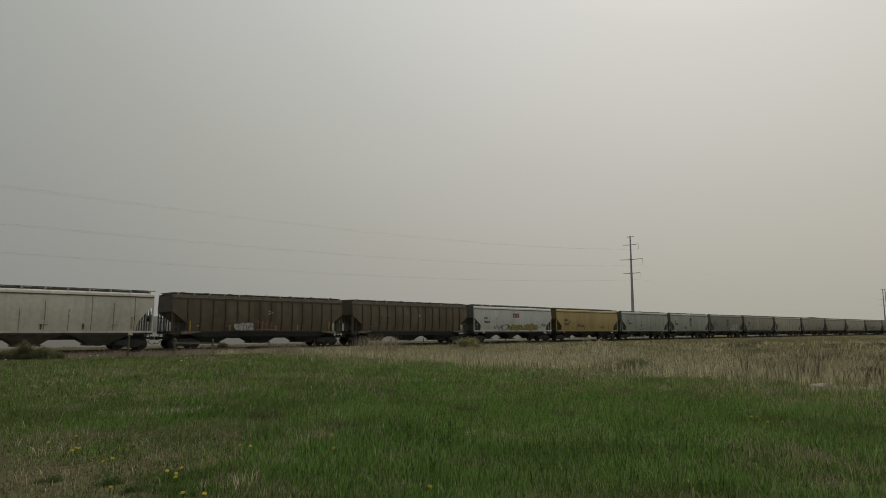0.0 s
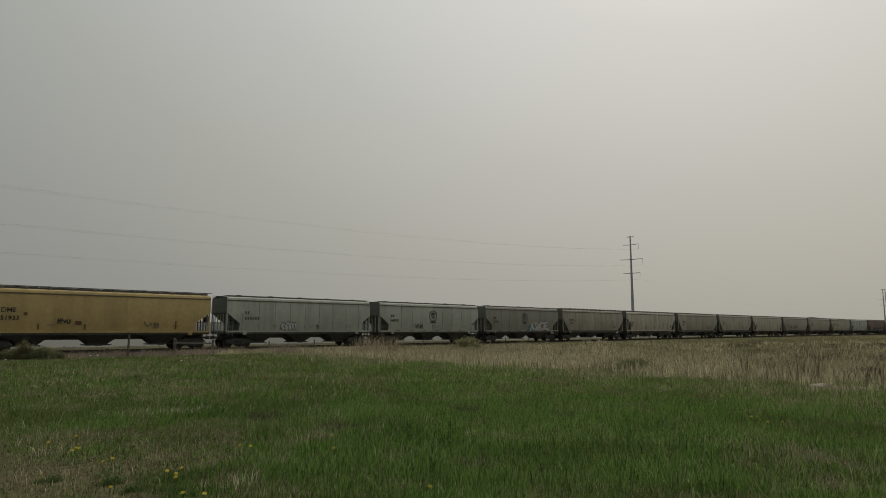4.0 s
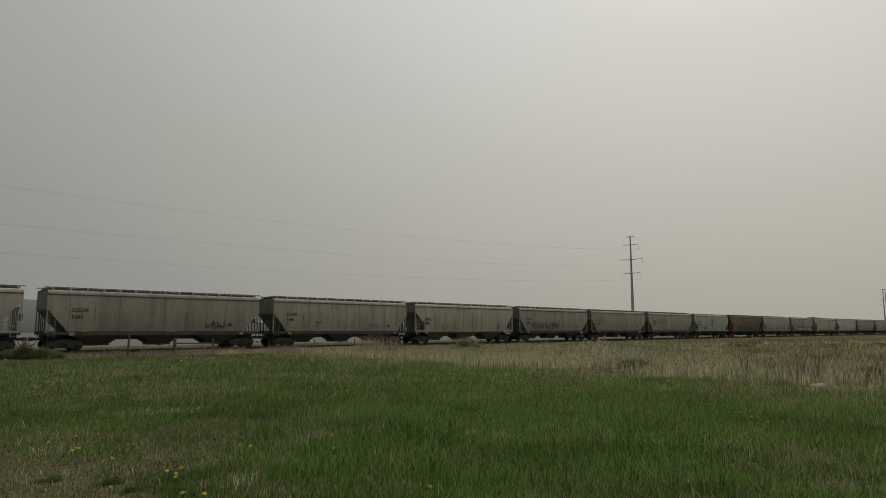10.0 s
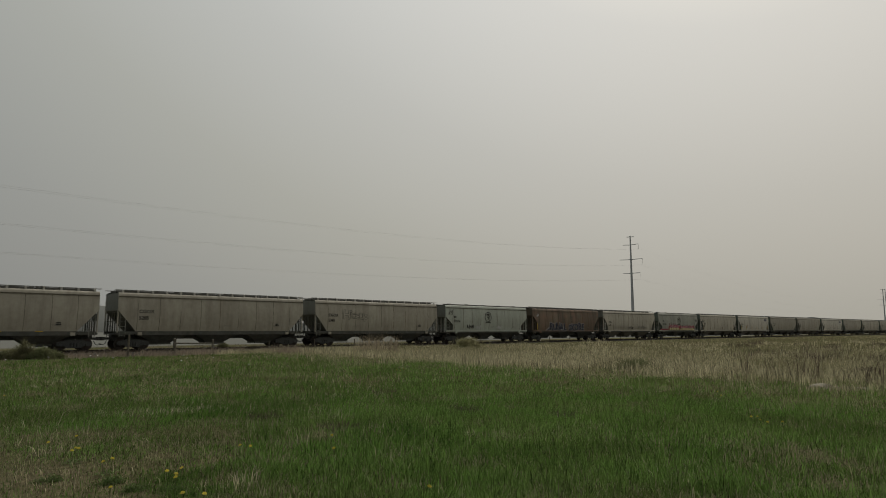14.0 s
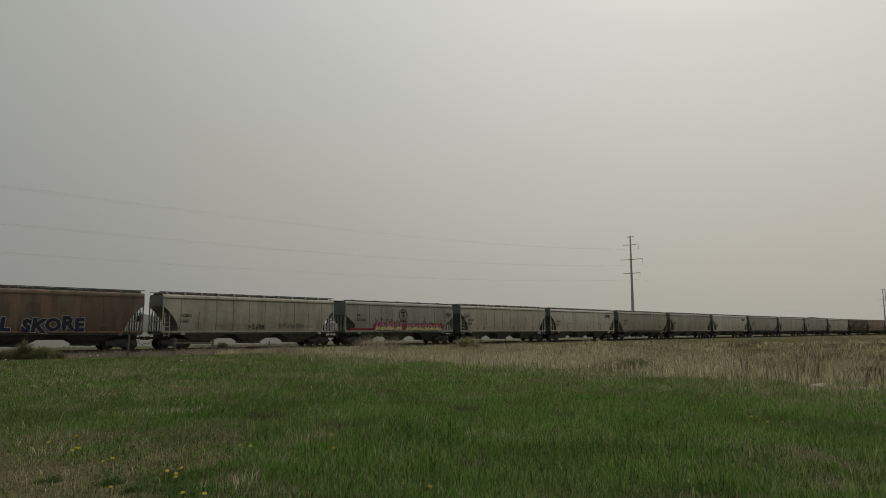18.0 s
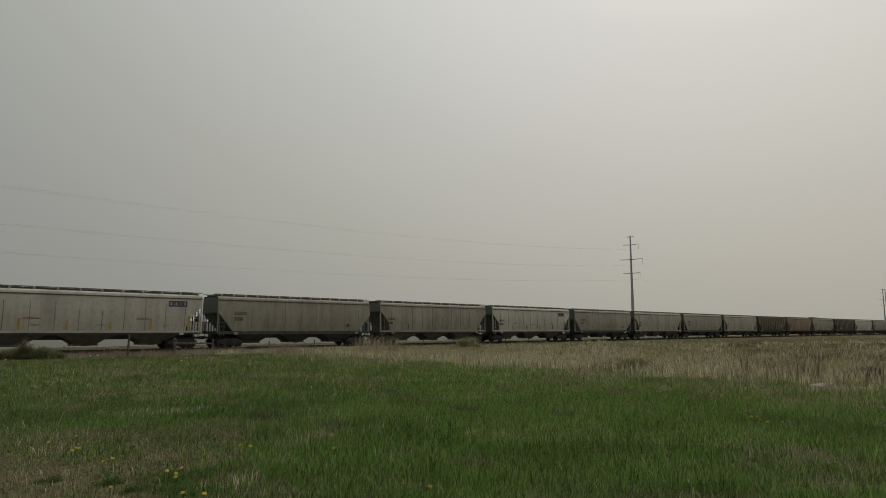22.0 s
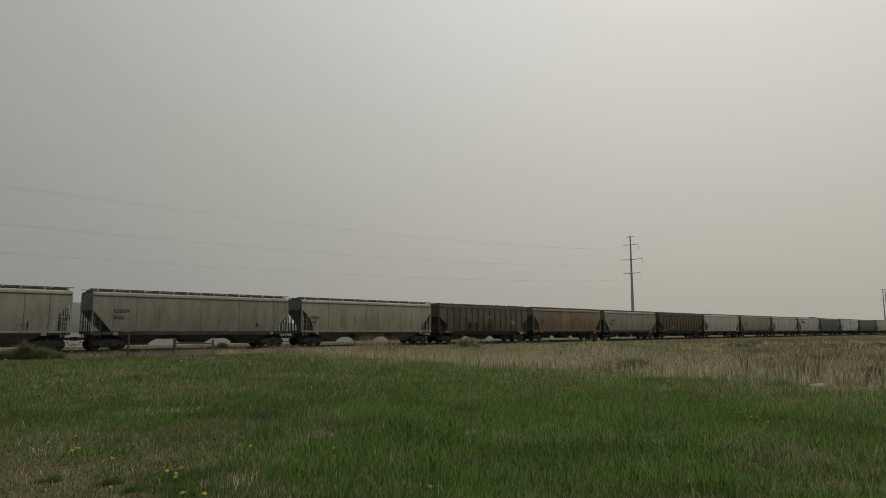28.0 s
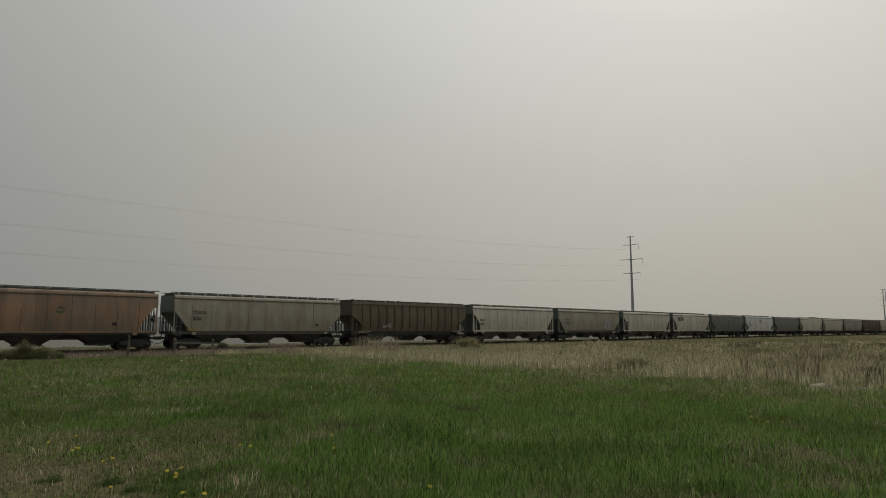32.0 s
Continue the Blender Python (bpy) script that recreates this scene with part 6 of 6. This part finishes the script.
# ---- pale stones ----
STONE = material("pale_weathered_stone", (0.30, 0.27, 0.21), 0.9, noise_at=5, mottle=0.35, bump=0.4)


def stone(at, sx, sy, sz, seed):
    s = Shape()
    rows = []
    for i in range(7):
        th = math.pi * i / 6
        row = []
        for j in range(13):
            ph = 2 * math.pi * j / 12
            p = Vector((math.sin(th) * math.cos(ph), math.sin(th) * math.sin(ph), math.cos(th)))
            k = 1 + 0.28 * noise.noise(p * 1.7 + Vector((seed, 0, 0)))
            row.append((p.x * sx * k, p.y * sy * k, max(-0.1, p.z * sz * k)))
        rows.append(row)
    s.sheet(rows)
    solid("stone", s, STONE, "pale flat stone lying in dry grass", "stone", at=at, group="stones in the field")


for a, d, sx, sz in ((0.588, 17.5, 0.22, 0.12), (0.61, 17.5, 0.18, 0.05), (0.632, 17.3, 0.18, 0.04), (0.648, 17.1, 0.2, 0.07)):
    stone(plan(a * d, d, 0.02), sx, 0.3, sz, a * 50)

by_stones = [tuple(plan(a * 16.9, 16.9))[:2] for a in (0.575, 0.6, 0.615, 0.63, 0.65, 0.67, 0.69)]
clump_grass("stone_side_grass", by_stones, 44, 0.3, 0.1, 0.27, 0.012, 0.5, STRAW, "dry grass tufts in front of the stones")

# ---- dandelions ----
PETAL = material("dandelion_yellow", (0.55, 0.46, 0.035), 0.7, noise_at=30, mottle=0.3)
STALK = material("pale_green_stalk", (0.09, 0.12, 0.04), 0.8)


def flower_head(centres=((0, 0, 0),)):
    s = Shape()
    for o, ring, r, z in [(Vector(at), *row) for at in centres for row in ((0, 0.024, 0.0), (1, 0.017, 0.008), (2, 0.009, 0.012))]:
        for i in range(10):
            q = i * 0.628 + ring * 0.3
            c, n = Vector((math.cos(q), math.sin(q), 0)), Vector((-math.sin(q), math.cos(q), 0))
            s.add([o + Vector((0, 0, z)), o + c * r * 0.7 - n * 0.006 + Vector((0, 0, z + 0.004)), o + c * r + Vector((0, 0, z + 0.003)), o + c * r * 0.7 + n * 0.006 + Vector((0, 0, z + 0.004))], [(0, 1, 2, 3)])
    return s


def leaf_rosette():
    s = Shape()
    for i in range(6):
        q = i * 1.05
        c, n = Vector((math.cos(q), math.sin(q), 0)), Vector((-math.sin(q), math.cos(q), 0))
        s.add([c * 0.01, c * 0.06 - n * 0.015 + Vector((0, 0, 0.03)), c * 0.12 + Vector((0, 0, 0.02)), c * 0.06 + n * 0.015 + Vector((0, 0, 0.03))], [(0, 1, 2, 3)])
    return s


for k, (aside, ahead) in enumerate(((-4.18, 6.93), (-3.47, 6.88), (-3.1, 6.6), (-2.66, 6.51))):
    p = plan(aside, ahead)
    shrub((p.x, p.y, -0.02), 0.3, 0.1, "low dark green herb on worn earth", DARK_LEAF, 420, 0.015, 20 + k)
lush_spots = [tuple(plan(aside, ahead))[:2] for aside, ahead in ((-2.82, 7.03), (-2.53, 6.6), (-2.76, 6.65), (-2.35, 6.34), (-3.06, 7.03), (-2.5, 6.34), (-2.37, 6.6))]
clump_grass("corner_grass", lush_spots, 170, 0.2, 0.04, 0.12, 0.006, gen.uniform(0.2, 1.2, 170 * len(lush_spots)), DEEP, "deep green grass clumps among dandelions")
x, y, d, a = scatter(60000, 5.2, 12.0, 1.6, 38)
s, dd = aside_ahead(x, y)
k = gen.uniform(0, 1, len(x)) < 1 / (1 + np.exp((s + 0.17 * dd + 0.8) * 1.8))
blades("dead_litter", x[k], y[k], heights(x[k], y[k]), gen.uniform(0.03, 0.08, k.sum()), 0.0065, 2.2, LITTER, "flattened dead grass on worn earth")

FLOWERS = [(-5.47, 9.71), (-4.83, 8.49), (-4.85, 8.61), (-4.86, 8.69), (-5.49, 9.06), (-4.09, 7.87), (-4.05, 8.0), (-2.77, 8.89), (-2.64, 8.93), (-3.08, 7.3), (-3.02, 7.56), (-2.93, 7.19), (-2.84, 6.96), (-2.52, 6.36), (-2.28, 6.28), (-3.34, 6.6),
           (-0.14, 6.62), (-9.61, 14.15), (-1.48, 22.25), (-1.6, 22.25), (-1.47, 8.77), (-1.68, 9.81), (6.4, 15.06), (5.59, 11.76), (5.5, 11.26), (5.56, 11.13), (5.78, 11.07), (-7.11, 31.29), (-3.42, 18.31), (-1.4, 22.8), (-3.16, 24.62), (6.23, 14.47), (5.62, 11.61)]
toward = math.atan2(-AHEAD.y, -AHEAD.x)
for i, (aside, ahead) in enumerate(FLOWERS):
    near = 0.925 if ahead < 12 else 1.0
    p = plan(aside * near, ahead * near)
    hgt = 0.15 + 0.03 * ((i * 7) % 5) / 5
    fl = thing("dandelion", (p.x, p.y, swell(p.x, p.y)), "yellow dandelion in bloom in the meadow grass", "flower", "dandelions")
    part("stem", hgt, lambda: Shape().tube((0, 0, -0.02), (0.005, 0, hgt), 0.003, 5), STALK, fl)
    part("flower_head", 1, flower_head, PETAL, fl, at=(0.005, 0, hgt), turn=(0, 0.4, toward + 0.9 * math.sin(i * 2.4)))
    part("leaf_rosette", 1, leaf_rosette, DARK_LEAF, fl, turn=(0, 0, i * 1.3))


WHITE_PETAL = material("white_petal", (0.75, 0.75, 0.72), 0.7)
for i, (aside, ahead) in enumerate([(-19.15, 34.83), (-18.43, 34.19), (-18.93, 32.38), (-16.36, 31.82), (-14.08, 34.83), (-12.69, 31.82), (-11.94, 29.3), (-23.75, 34.83), (-24.3, 36.2), (-19.93, 32.38), (-11.58, 32.38), (-7.75, 25.64)]):
    p = plan(aside, ahead)
    fl = thing("white_flower", (p.x, p.y, swell(p.x, p.y)), "small cluster of white meadow flowers in the grass", "flower", "white flowers")
    part("stem", "tall", lambda: Shape().tube((0, 0, -0.02), (0, 0, 0.21), 0.004, 5), STALK, fl)
    part("flower_head", "white", lambda: flower_head([(0.026 * math.cos(q), 0.026 * math.sin(q), 0.01 * (q % 2)) for q in (0, 1.6, 3.1, 4.7)]), WHITE_PETAL, fl, at=(0, 0, 0.21), turn=(0.6, -0.5, i))


# ---- movement: the train rolls by towards the left ----
def rolled(t):
    """Metres that the train has gone after t seconds."""
    return 17.397 * (t + 1.7e-5 * t ** 2 - 3.84e-6 * t ** 3)


def motions():
    times = [i * 2.0 for i in range(17)]
    first = {}
    for car, middle in TRAIN:
        rows = []
        for t in times:
            p, a = track(middle - rolled(t))
            rows.append((t, pose(p.x, p.y, p.z, 0, 0, math.degrees(a))))
        walk(car, rows)
        for ob in car.children_recursive:
            if not ob.name.startswith("wheelset"):
                continue
            side = round(ob.location.x, 2)
            if side not in first:
                spin = [(i / FPS, pose(ob.location.x, 0, 0.457, 0, -math.degrees(rolled(i / FPS) / 0.457), 0)) for i in range(frame(32.0))]
                walk(ob, spin)
                first[side] = ob.animation_data
            else:
                keys = ob.animation_data_create()
                ob.rotation_mode = "QUATERNION"
                keys.action = first[side].action
                keys.action_slot = first[side].action_slot


motions()
